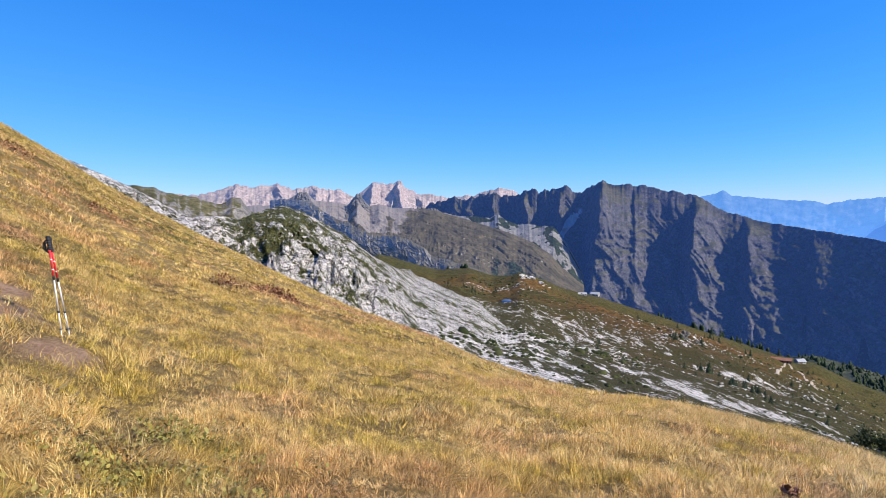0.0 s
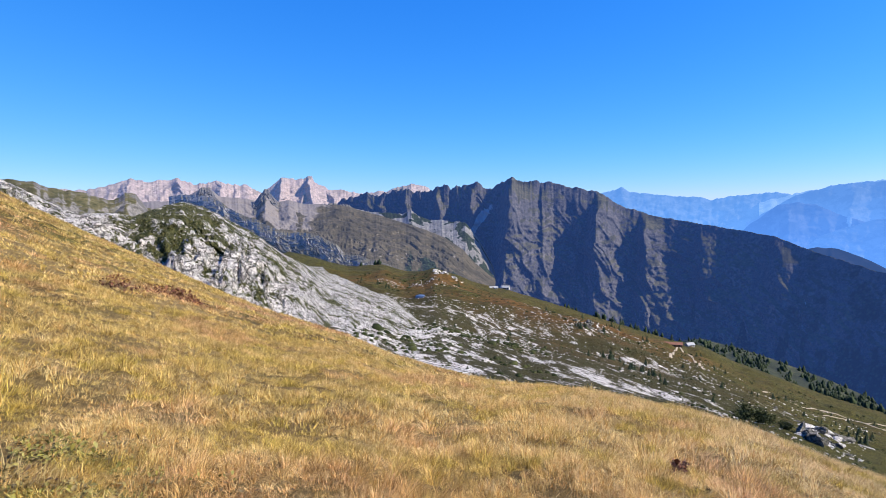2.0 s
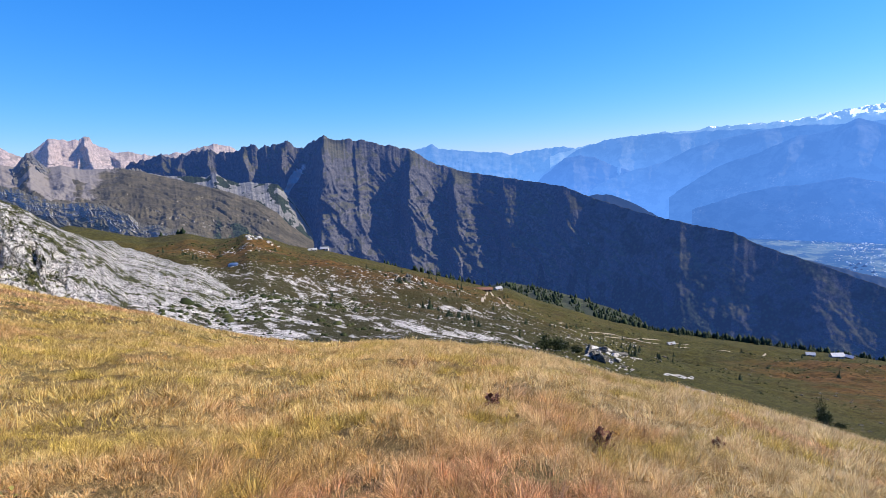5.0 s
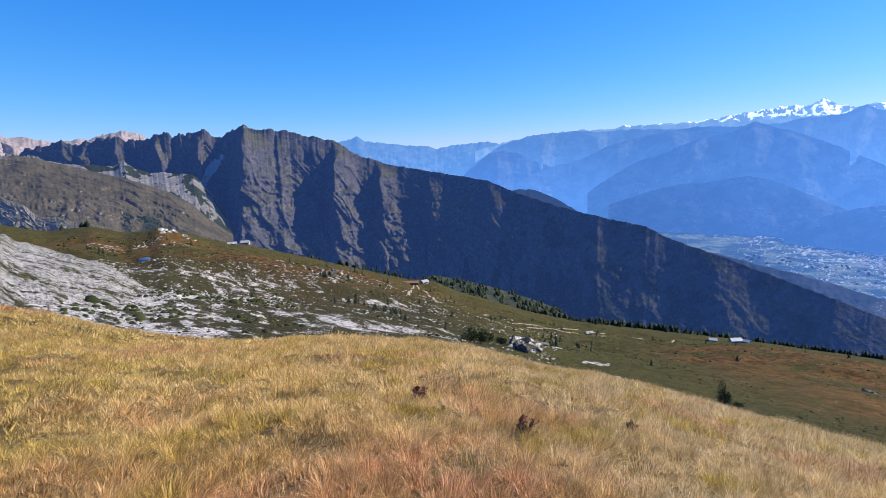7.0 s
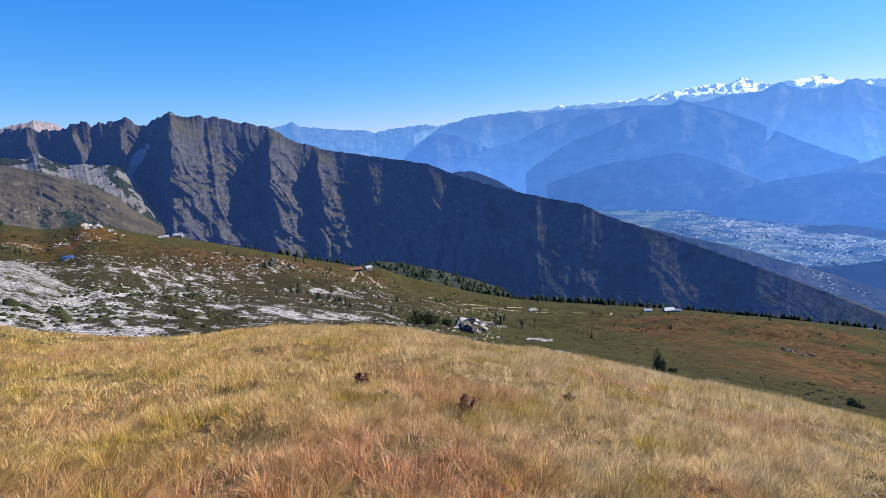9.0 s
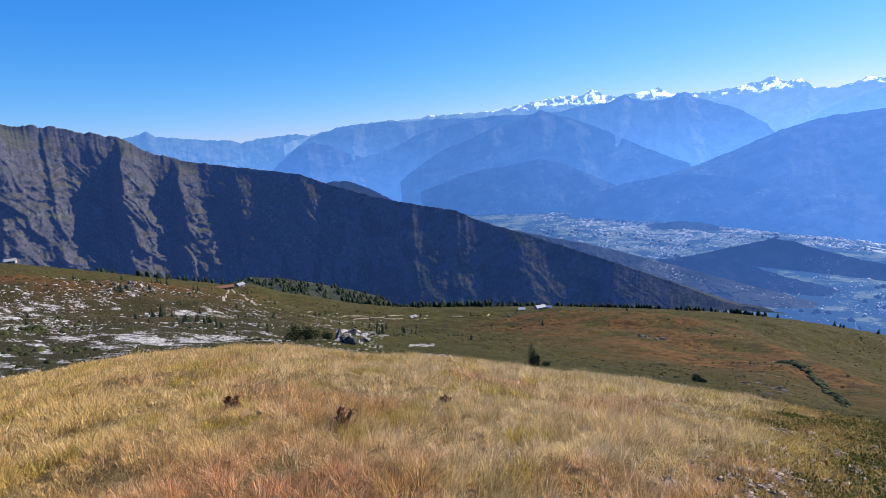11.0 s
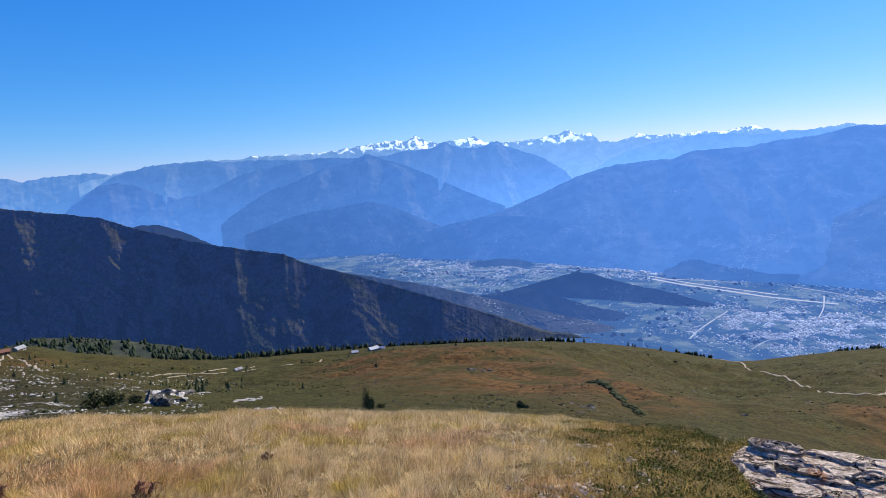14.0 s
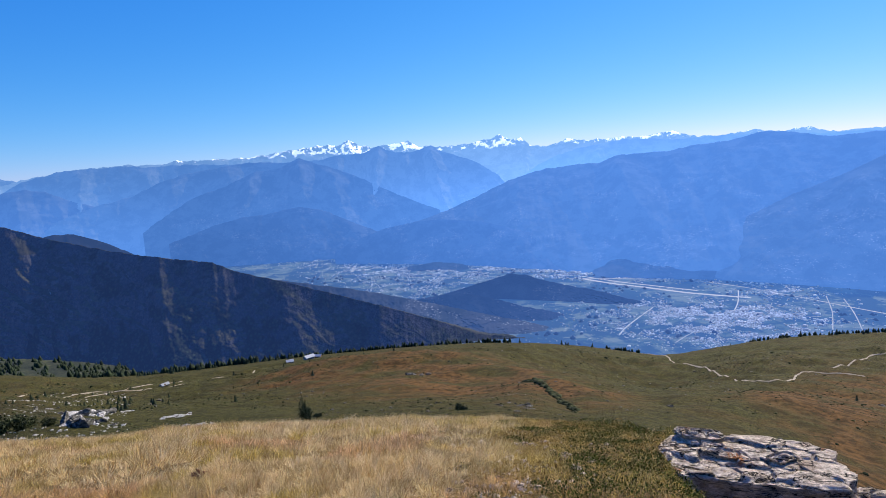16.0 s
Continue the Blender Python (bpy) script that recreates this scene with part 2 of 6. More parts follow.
def sunward_haze_gain(n):
    """Gain that brightens the emitted haze towards the sun's side."""
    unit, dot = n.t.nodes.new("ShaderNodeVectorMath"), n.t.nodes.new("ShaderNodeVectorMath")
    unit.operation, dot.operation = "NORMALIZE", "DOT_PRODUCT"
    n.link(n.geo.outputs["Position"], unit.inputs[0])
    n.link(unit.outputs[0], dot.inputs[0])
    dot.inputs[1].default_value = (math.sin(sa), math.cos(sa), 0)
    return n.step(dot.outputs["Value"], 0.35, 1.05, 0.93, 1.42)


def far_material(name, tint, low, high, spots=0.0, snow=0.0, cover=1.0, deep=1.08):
    """Far ranges behind the valley: forest, alps and snow; kilometres of blue haze are painted on as emission (a
    glowing backdrop).
    """
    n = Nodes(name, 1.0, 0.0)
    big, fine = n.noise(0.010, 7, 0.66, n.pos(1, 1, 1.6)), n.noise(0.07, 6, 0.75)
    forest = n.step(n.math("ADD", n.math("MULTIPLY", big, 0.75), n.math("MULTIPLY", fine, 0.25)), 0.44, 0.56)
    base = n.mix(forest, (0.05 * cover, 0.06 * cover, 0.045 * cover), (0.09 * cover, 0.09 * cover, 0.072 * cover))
    haze_glow = n.mix(forest, tuple(c * f for c, f in zip(tint, (0.94, 0.95, 0.965))), tuple(c * f for c, f in zip(tint, (1.04, 1.02, 1.01))))
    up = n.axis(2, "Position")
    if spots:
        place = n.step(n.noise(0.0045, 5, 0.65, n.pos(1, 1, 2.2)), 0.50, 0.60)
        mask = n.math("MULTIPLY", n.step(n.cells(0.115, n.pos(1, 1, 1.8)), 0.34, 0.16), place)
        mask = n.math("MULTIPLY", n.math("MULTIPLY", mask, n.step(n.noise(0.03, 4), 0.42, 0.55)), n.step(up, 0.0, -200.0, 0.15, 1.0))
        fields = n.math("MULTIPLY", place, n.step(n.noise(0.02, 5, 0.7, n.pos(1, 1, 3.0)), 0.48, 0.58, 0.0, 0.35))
        # fields and hamlets emit a paler blue than the rest
        haze_glow = n.mix(n.math("MULTIPLY", fields, spots * 2.0), haze_glow, tuple(min(1, c * 1.1 + 0.05) for c in tint))
        haze_glow = n.mix(n.math("MULTIPLY", mask, spots * 1.7), haze_glow, tuple(min(1, c * 1.25 + 0.22) for c in tint))
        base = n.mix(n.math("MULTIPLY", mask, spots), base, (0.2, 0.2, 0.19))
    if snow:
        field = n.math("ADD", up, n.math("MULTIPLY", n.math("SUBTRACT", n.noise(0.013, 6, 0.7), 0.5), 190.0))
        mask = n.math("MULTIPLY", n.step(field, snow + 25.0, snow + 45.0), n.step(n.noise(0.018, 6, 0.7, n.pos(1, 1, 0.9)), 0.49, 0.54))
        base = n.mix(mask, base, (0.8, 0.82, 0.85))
        # the snow emits white as well
        haze_glow = n.mix(n.math("MULTIPLY", mask, 0.9), haze_glow, (0.80, 0.90, 1.0))
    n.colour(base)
    n.link(haze_glow, n.b.inputs["Emission Color"])
    # the emitted haze changes with height and grows towards the sun
    n.link(n.math("MULTIPLY", n.step(up, low, high, deep * HAZE_STRENGTH, 0.97 * HAZE_STRENGTH), sunward_haze_gain(n)), n.b.inputs["Emission Strength"])
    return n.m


# ---------------------------------------------------------------- mesh helpers
def mesh_object(name, verts, faces, mat, smooth_shade=True, attrs=None, parent=None, mats=None, index=None):
    me = bpy.data.meshes.new(name)
    verts, faces = np.asarray(verts, np.float32), np.asarray(faces, np.int32)
    me.vertices.add(len(verts))
    me.vertices.foreach_set("co", verts.ravel())
    size = faces.shape[1]
    me.loops.add(faces.size)
    me.loops.foreach_set("vertex_index", faces.ravel())
    me.polygons.add(len(faces))
    me.polygons.foreach_set("loop_start", np.arange(0, faces.size, size, dtype=np.int32))
    if smooth_shade:
        me.polygons.foreach_set("use_smooth", np.ones(len(faces), bool))
    for k, v in (attrs or {}).items():
        me.attributes.new(k, "FLOAT", "POINT").data.foreach_set("value", np.asarray(v, np.float32).ravel())
    for m in mats or [mat]:
        me.materials.append(m)
    if index is not None:
        me.polygons.foreach_set("material_index", np.asarray(index, np.int32))
    me.update(calc_edges=True)
    ob = new(name, me)
    if parent:
        ob.parent = parent
    return ob


def grid_faces(rows, cols, wrap=False):
    i, j = np.meshgrid(np.arange(rows - 1), np.arange(cols if wrap else cols - 1), indexing="ij")
    k = (j + 1) % cols
    return np.stack([i * cols + j, (i + 1) * cols + j, (i + 1) * cols + k, i * cols + k], -1).reshape(-1, 4)


def part(name, bm, mat, parent, label="", smooth_shade=False):
    me = bpy.data.meshes.new(name)
    bm.to_mesh(me)
    bm.free()
    me.materials.append(mat)
    if smooth_shade:
        for p in me.polygons:
            p.use_smooth = True
    ob = new(name, me)
    ob.parent = parent
    if label:
        tagged(ob, label)
    return ob


# ---------------------------------------------------------------- the ground: one sheet to the horizon
# azimuth, value lines: the meadow's brow and the alp's far rim (elevation in degrees from the eye, distance in metres)
BROW_EL = curve([-180, 6, -150, 14, -120, 22, -90, 24, -60, 17, -45, 11.5, -37.6, 8, -35, 6.4, -32.1, 4.2, -28.8, 2.1, -24.4, -0.5, -19.6, -3.3,
                 -13.9, -6.6, -8.4, -9.4, -1.6, -12.0, 3.5, -14.4, 8.1, -15.7, 12.6, -16.9, 17.4, -17.5, 22.6, -17.8, 30.2, -18.9,
                 38.6, -20.0, 44.5, -21.4, 50, -22.0, 58.5, -23.0, 65.5, -23.8, 72, -24.1, 80, -24.5, 89, -24.7, 100, -24.9,
                 105, -25.6, 112.6, -27.5, 118, -29, 135, -26, 150, -14, 180, 6])
BROW_R = curve([-180, 30, -90, 45, -40, 42, -20, 38, 0, 28, 20, 20, 40, 15.5, 60, 13.5, 80, 12, 100, 10, 120, 9, 150, 14, 180, 30])
RIM_EL = curve([-180, -2, -120, 10, -60, 6, -37, 0, -20, -6, -12, -4.5, -6.5, -3.5, -5, -3.9, -2.6, -4.7, -0.8, -5.2, 2.5, -5.1, 5, -5.9, 6.8, -5.9, 7.7, -5.6,
                 9.9, -6.3, 12, -7.2, 15, -7.9, 20, -9.4, 25, -10.9, 31, -12.5, 33.4, -12.8, 36, -13.9, 38.4, -14.6, 41.5, -15.5, 44, -16.1,
                 48, -16.8, 52, -17.1, 57, -17.3, 68.4, -17.5, 80, -17.4, 86, -17.5, 91, -17.75, 95, -18.1, 98, -18.3, 100, -18.0, 102, -17.5,
                 105.8, -16.5, 109, -15.7, 115.5, -14.5, 130, -13, 150, -10, 180, -2])
RIM_R = curve([-180, 300, -60, 300, -20, 420, -6, 560, 8, 520, 20, 560, 31, 620, 50, 640, 70, 600, 85, 520, 98, 560, 112, 600, 180, 300])
BENCH = curve([-180, 2, -90, 5.5, -40, 5.5, -30, 5.0, -15, 2.5, 0, 0.6, 20, 0, 180, 0])   # the flatter ledge that the walker stands on
VALLEY = -430.0
# knolls on the alp: azimuth, distance, height, half width along and across the sight
KNOLLS = [(73, 340, 9, 75, 70), (70, 190, 2.5, 25, 18), (8, 430, 8, 50, 28), (15, 340, 5, 60, 60), (24, 310, 5, 50, 45), (114, 200, 6, 60, 40),
          (87, 200, 3.5, 50, 14), (55, 260, -5, 60, 50), (98, 330, -8, 90, 60), (42, 112, 1.6, 10, 6)]


def relief(x, y):
    """Height of the ground above the spot where the walker stands."""
    az, r = np.degrees(np.arctan2(x, y)), np.hypot(x, y)
    rb, tb = BROW_R(az), np.tan(np.radians(BROW_EL(az)))
    rp, tp = RIM_R(az), np.tan(np.radians(RIM_EL(az)))
    q = np.minimum(r / rb, 1)
    z1 = r * tb - EYE * (1 - q) ** 2 * (1 + BENCH(az) * q)
    z2 = r * tb - 0.08 * (r - rb) ** 2 / rb
    ra = np.maximum(3.2 * rb, 72.0)
    t2, t3 = tb - 0.04, tb - 0.008
    u = np.clip((np.log(np.maximum(r, 1)) - np.log(2 * rb)) / (np.log(ra) - np.log(2 * rb)), 0, 1)
    w = np.clip((np.log(np.maximum(r, 1)) - np.log(ra)) / (np.log(rp) - np.log(ra)), 0, 1)
    z3 = r * (t2 + (t3 - t2) * u + (tp - t3) * w)
    out = np.where(r < rb, z1, np.where(r < 2 * rb, z2, z3))
    edge = rp * tp
    v = np.clip((r - rp) / (0.9 * rp), 0, 1)
    fall = edge - (edge - VALLEY + EYE) * (1 - (1 - v) ** 1.6)
    out = np.where(r > rp, fall, out) + EYE
    # hummocks near, knolls and terraces on the alp
    hum = fbm(x / 2.3, y / 2.3, 3, 5) * 0.075 + fbm(x / 9.0, y / 9.0, 2, 9) * 0.12
    out = out + hum * smooth(1.0, 3.5, r) * (1 - smooth(60, 120, r))
    alp = fbm(x / 95.0, y / 95.0, 4, 21) * 3.4 + (ridged(x / 60.0 + 7, y / 60.0, 4, 31) - 0.6) * 3.0 + fbm(x / 14.0, y / 14.0, 3, 41) * 0.8
    out = out + alp * np.clip(r / 330, 0.15, 1.2) * smooth(2.5, 5.0, r / rb) * (1 - smooth(0.8, 1.0, r / rp)) 
    for ka, kr, kh, kl, kw in KNOLLS:
        kx, ky = kr * np.sin(np.radians(ka)), kr * np.cos(np.radians(ka))
        c, sn = np.cos(np.radians(ka)), np.sin(np.radians(ka))
        along, across = (x - kx) * sn + (y - ky) * c, (x - kx) * c - (y - ky) * sn
        out = out + kh * np.exp(-(along / kl) ** 2 - (across / kw) ** 2) * (1 - smooth(0.85, 1.0, r / rp))
    # a gully with a steep left bank, down the slope
    for gu in np.linspace(0, 1, 12):
        gx, gy = (200 - 95 * gu) * np.sin(np.radians(85.1 + 5.3 * gu)), (200 - 95 * gu) * np.cos(np.radians(85.1 + 5.3 * gu))
        out = out - 1.1 * np.exp(-((x - gx) ** 2 + (y - gy) ** 2) / 26.0)
    # hollow beside the boulder
    out = out - 1.3 * np.exp(-((x - 5.75) ** 2 + (y + 2.2) ** 2) / 0.6)
    return out


def rock_weight(x, y):
    """Where limestone pavement lies bare: full under the karst, thinning out over the alp."""
    az, r = np.degrees(np.arctan2(x, y)), np.hypot(x, y)
    w = (1 - smooth(-6, 4, az)) * smooth(60, 75, r) * (1 - smooth(230, 400, r)) * 0.72
    w = np.maximum(w, (1 - smooth(8, 30, az)) * smooth(60, 75, r) * (1 - smooth(150, 300, r)) * 0.60)
    w = np.maximum(w, 0.40 * smooth(60, 80, r) * (1 - smooth(30, 52, az)) * (1 - smooth(240, 420, r)))
    w = np.maximum(w, 0.14 * smooth(70, 90, r) * (1 - smooth(500, 600, r)))
    return np.where(np.abs(az) > 125, 0, w)


EARTH = [(-3.85, 5.6, 0.30, 0.52), (-4.95, 6.2, 0.42, 0.5), (-5.5, 7.1, 0.3, 0.45)]


def bare_earth(x, y):
    """Trodden bare patches in the turf."""
    w = 0
    for ex, ey, ea, eb in EARTH:
        w = w + np.exp(-(((x - ex) / ea) ** 2 + ((y - ey) / eb) ** 2) ** 2)
    return np.clip(w * (1 + 0.6 * fbm(x * 2.2, y * 2.2, 2, 91)), 0, 1)


def russet_weight(x, y):
    """Autumn-brown slopes of bilberry on the alp."""
    az, r = np.degrees(np.arctan2(x, y)), np.hypot(x, y)
    w = 0
    for ra, rr, wa, wr in [(72, 300, 9, 110), (79, 220, 6, 60), (71, 185, 4, 28), (112, 180, 8, 95), (114, 100, 6, 30), (91.5, 150, 4, 28), (14, 380, 7, 60), (86, 190, 5, 70), (27, 420, 7, 90), (115, 330, 4, 60), (21, 250, 11, 110), (2, 400, 5, 60), (62, 330, 5, 60)]:
        w = w + np.exp(-((az - ra) / wa) ** 2 - ((r - rr) / wr) ** 2)
    return np.clip(w * (0.7 + 1.1 * fbm(x / 25, y / 25, 4, 95)), 0, 0.9) * smooth(50, 70, r)


ground_mat = ground_material()


def valley_material():
    """Fields, woods and settlements of the valley floor under blue haze painted as emission (a glowing backdrop)."""
    n = Nodes("valley_floor", 1.0, 0.0)
    plots = n.cells(0.045, n.pos(1, 0.45, 1, 20), "F1", "Color")
    sep = n.t.nodes.new("ShaderNodeSeparateColor")
    n.link(plots, sep.inputs[0])
    field = n.mix(sep.outputs[0], (0.035, 0.055, 0.022), (0.13, 0.14, 0.075))
    field = n.mix(n.step(n.noise(0.007, 9, 0.75), 0.46, 0.52), field, (0.014, 0.022, 0.014))
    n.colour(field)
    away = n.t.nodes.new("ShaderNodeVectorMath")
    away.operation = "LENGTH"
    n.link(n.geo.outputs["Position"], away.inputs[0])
    # the emitted haze grows with distance and towards the sun
    n.glow((0.056, 0.155, 0.46), n.math("MULTIPLY", n.step(away.outputs["Value"], 1300.0, 3900.0, 0.70 * HAZE_STRENGTH, 1.12 * HAZE_STRENGTH), sunward_haze_gain(n)))
    return n.m


valley_mat = valley_material()


def build_ground():
    fine = np.arange(-44, 126.01, 0.30)
    az = np.radians(np.concatenate([fine, np.arange(129, 316, 3.0)]))
    rs = np.concatenate([[0.0, 0.3], np.geomspace(0.6, 45, 95), np.geomspace(46, 700, 250), np.geomspace(715, 4950, 36)])
    R, A = np.meshgrid(rs, az, indexing="ij")
    x, y = R * np.sin(A), R * np.cos(A)
    z = relief(x, y)
    co = np.stack([x, y, z], -1).reshape(-1, 3)
    faces = grid_faces(len(rs), len(az), True)
    centre = np.arange(len(az))
    deg = np.degrees(np.arctan2(x, y))
    dry = 1 - smooth(1.2, 2.4, R / BROW_R(deg))
    earth = bare_earth(x, y)
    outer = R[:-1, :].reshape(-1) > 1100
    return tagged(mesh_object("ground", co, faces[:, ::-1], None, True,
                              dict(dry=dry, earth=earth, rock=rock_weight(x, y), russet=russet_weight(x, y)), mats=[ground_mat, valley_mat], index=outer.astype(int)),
                  "steep dry alpine meadow falling to a green alp and a deep valley", "ground", kind="structure")


build_ground()


# ---------------------------------------------------------------- mountains
def landform(name, crest, crest_r, foot_r, foot_z, mat, label, step=0.15, rows=56, rib=0.0, ribs=9.0, lean=0.0, jag=0.25, bulge=1.0, rough=10.0,
             scree=None, wood_shade=None, seed=1, back=0.25, category="mountain", kind="structure", turf=None, shelves=(), fan=0.0, hub=0.0, tall=150.0, swell=0.0, swell_size=200.0, blocks=(), crisp=False, spurs=(), heave=(), calm=(0, 1)):
    """A range in the round: foot, face with ribs and gullies, crest line, and a back that falls away behind."""
    a0, a1 = crest[0], crest[-2]
    az = np.arange(a0, a1 + step / 2, step)
    el, rc, rf, zf = curve(crest)(az), curve(crest_r)(az), curve(foot_r)(az), curve(foot_z)(az)
    el = el + (fbm(az * 1.1, az * 0 + seed * 3.1, 5, seed, 0.66)) * (curve(jag)(az) if isinstance(jag, list) else jag) * 0.55
    zc = rc * np.tan(np.radians(el)) + EYE
    v = np.concatenate([np.linspace(0, 1, rows), 1 + np.linspace(0.06, 1, 8)])
    V, A = np.meshgrid(v, az, indexing="ij")
    front = np.minimum(V, 1)
    behind = np.maximum(V - 1, 0)
    s = np.radians(A) * rc.mean()                      # metres along the range
    h = front ** bulge
    r = rf + (rc - rf) * front
    z = zf + (zc - zf) * h
    # ribs and gullies run down the face, leaning to one side
    drift = s + lean * (1 - front) * (rc - rf).mean() - fan * (s - np.radians(hub) * rc.mean()) * (1 - front) + fbm(s / (rough * 5), front * 4, 3, seed + 5) * rough * 1.8
    env = np.sin(np.pi * np.clip(front, 0, 1) ** 0.75) ** 0.8 * smooth(0.0, 0.3, front)
    g = ridged(drift / (rc.mean() * np.radians(ribs)), front * 0.8 + seed, 6, seed + 11, 0.47)
    env = env * np.clip((zc - zf) / tall, 0.0, 1.0)
    r = r - (curve(rib)(az) if isinstance(rib, list) else rib) * (g - 0.6) * env * 2.0
    n = fbm(s / (rough * 3.0), z / (rough * 2.0), 5, seed + 17, 0.6)
    r = r - n * rough * env * curve(calm)(az)
    for top, low, left, right, push in spurs:          # buttresses: a steep side and a broad side, from a point of the crest to the foot
        line = top + (low - top) * (1 - front) ** 0.85 + 0.35 * fbm(front * 5, front * 0 + top, 3, seed + 21)
        tent = np.clip(1 - np.where(A < line, (line - A) / left, (A - line) / right) / (0.35 + 0.65 * (1 - front)), 0, 1)
        r = r - push * tent * smooth(1.0, 0.88, front) * smooth(0.0, 0.15, front)
    for level, height, width in shelves:              # cliff bands: a shelf, then a wall
        at = level + fbm(s / 300, s * 0 + seed, 4, seed + 29, 0.6) * 0.09
        k = smooth(at - width, at, front) - smooth(at, at + 0.012, front)
        z = z - k * height * (0.55 + 0.45 * grad(s / 130, s * 0, seed + 31)) * np.clip((zc - zf) / tall, 0, 1)
    for wide, high, deep in blocks:                    # joints cut the rock into blocks that stand proud or sit back
        u = s + 0.55 * z + fbm(s / (wide * 4), z / (wide * 4), 3, seed + 37) * wide * 2.2
        w = z - 0.25 * s + fbm(s / (wide * 3) + 5, z / (wide * 3), 3, seed + 38) * high * 2.0
        lift = _cell(np.floor(u / wide), np.floor(w / high + 0.5 * (np.floor(u / wide) % 2)), seed + 39) / 6.2832 - 0.5
        edge = np.abs(u / wide - np.floor(u / wide) - 0.5) * 2
        out = (lift - 0.22 * smooth(0.75, 1.0, edge)) * deep * np.maximum(env, 0.5 * smooth(0.0, 0.06, front) * smooth(1.0, 0.94, front))
        r, z = r - out * 0.55, z + out * 0.5
    for wide, high in heave:                           # knobs and runnels that stand up from the slope
        u, w = s * 0.8 + r * 0.6, r * 0.8 - s * 0.6
        z = z + (ridged(u / wide, w / (wide * 1.7), 3, seed + 51) - 0.55) * high * env
    r = r + behind * back * rc
    z = z - behind ** 1.3 * (np.abs(zc - zf) + 0.02 * rc)
    x, y = r * np.sin(np.radians(A)), r * np.cos(np.radians(A))
    if swell:                                          # hollows and knobs on gentle ground
        z = z + (fbm(x / swell_size, y / swell_size, 5, seed + 41, 0.55) * 0.8 + ridged(x / swell_size + 3, y / swell_size, 5, seed + 47) - 0.6) * swell * env
    co = np.stack([x, y, z], -1).reshape(-1, 3)
    zero = np.zeros_like(A)
    attrs = dict(scree=scree(A, front, g) if scree else zero, wood_shade=wood_shade(A, front, g) if wood_shade else zero, turf=turf(A, front, g) if turf else zero)
    return tagged(mesh_object(name, co, grid_faces(len(v), len(az)), mat, not crisp, attrs), label, category, kind=kind)


limestone = limestone_material()
landform("karst_hump", [-44, 11.0, -37.6, 7.6, -34.4, 6.15, -32.1, 4.9, -28.8, 3.35, -25.7, 1.4, -23.9, 0.5, -21.4, 0.6, -19.9, 0.3, -18.4, 0.8, -17.3, 1.2, -15.8, 1.5,
                        -14.2, 1.05, -12.6, 0.1, -10.6, -1.1, -9.4, -1.8, -7.5, -3.45, -5.3, -4.9, -3.0, -6.95, -1.0, -7.8, 3, -9.5, 8, -12.5, 12, -15.5, 16, -18.5],
         [-44, 100, -34, 105, -22, 130, -15, 165, -8, 175, 0, 190, 10, 190, 16, 150], [-44, 60, -20, 62, 0, 66, 16, 70],
         [-44, 2, -34, -2, -20, -10, -14, -14, -6, -18, 2, -23, 10, -28, 16, -32],
         limestone, "pale fissured limestone hump with turf on its ledges", 0.10, 200, rib=3.5, ribs=3.0, lean=-0.4, jag=0.12, bulge=0.9, rough=3.2, seed=3, back=0.5,
         category="rock hill", turf=lambda a, v, g: np.exp(-((a + 17.5) / 4.2) ** 2) * smooth(0.30, 0.55, v) * 0.46 + 0.26 * np.exp(-((a + 10) / 4) ** 2) * smooth(0.5, 0.8, v) + 0.10 * smooth(-9, -3, a),
         tall=12.0, blocks=((9.0, 6.0, 2.8), (3.6, 2.4, 1.8), (1.4, 0.9, 0.9)), crisp=True, heave=((16.0, 3.4), (5.0, 1.5)))

meadow_rock = rock_face_material("alp_rock", (0.12, 0.115, 0.11), (0.26, 0.24, 0.22), (0.06, 0.06, 0.028), (0.13, 0.115, 0.06), 0.85, 0.03)
landform("green_ridge", [-33, 3.0, -28.6, 3.4, -27, 3.25, -25.7, 2.7, -23.6, 2.4, -21.8, 1.7, -21.0, 1.9, -20.4, 2.35, -19.6, 2.2, -18.9, 1.0, -17.4, 0.6, -14, -1],
         [-33, 420, -14, 480], [-33, 240, -14, 260], [-33, -8, -14, -25], meadow_rock, "grassy ridge with a dark rock tooth", 0.1, 70, rib=0, ribs=3,
         jag=0.15, rough=0.5, seed=8, tall=25.0, swell=9, swell_size=45)

# the massif, slopes, cliffs and ridge below emit a little blue haze
pink_rock = rock_face_material("pale_massif", (0.24, 0.195, 0.195), (0.40, 0.32, 0.30), (0.22, 0.18, 0.165), (0.34, 0.28, 0.255), 0.80, 0.009, haze_glow=(0.03, 0.05, 0.105))
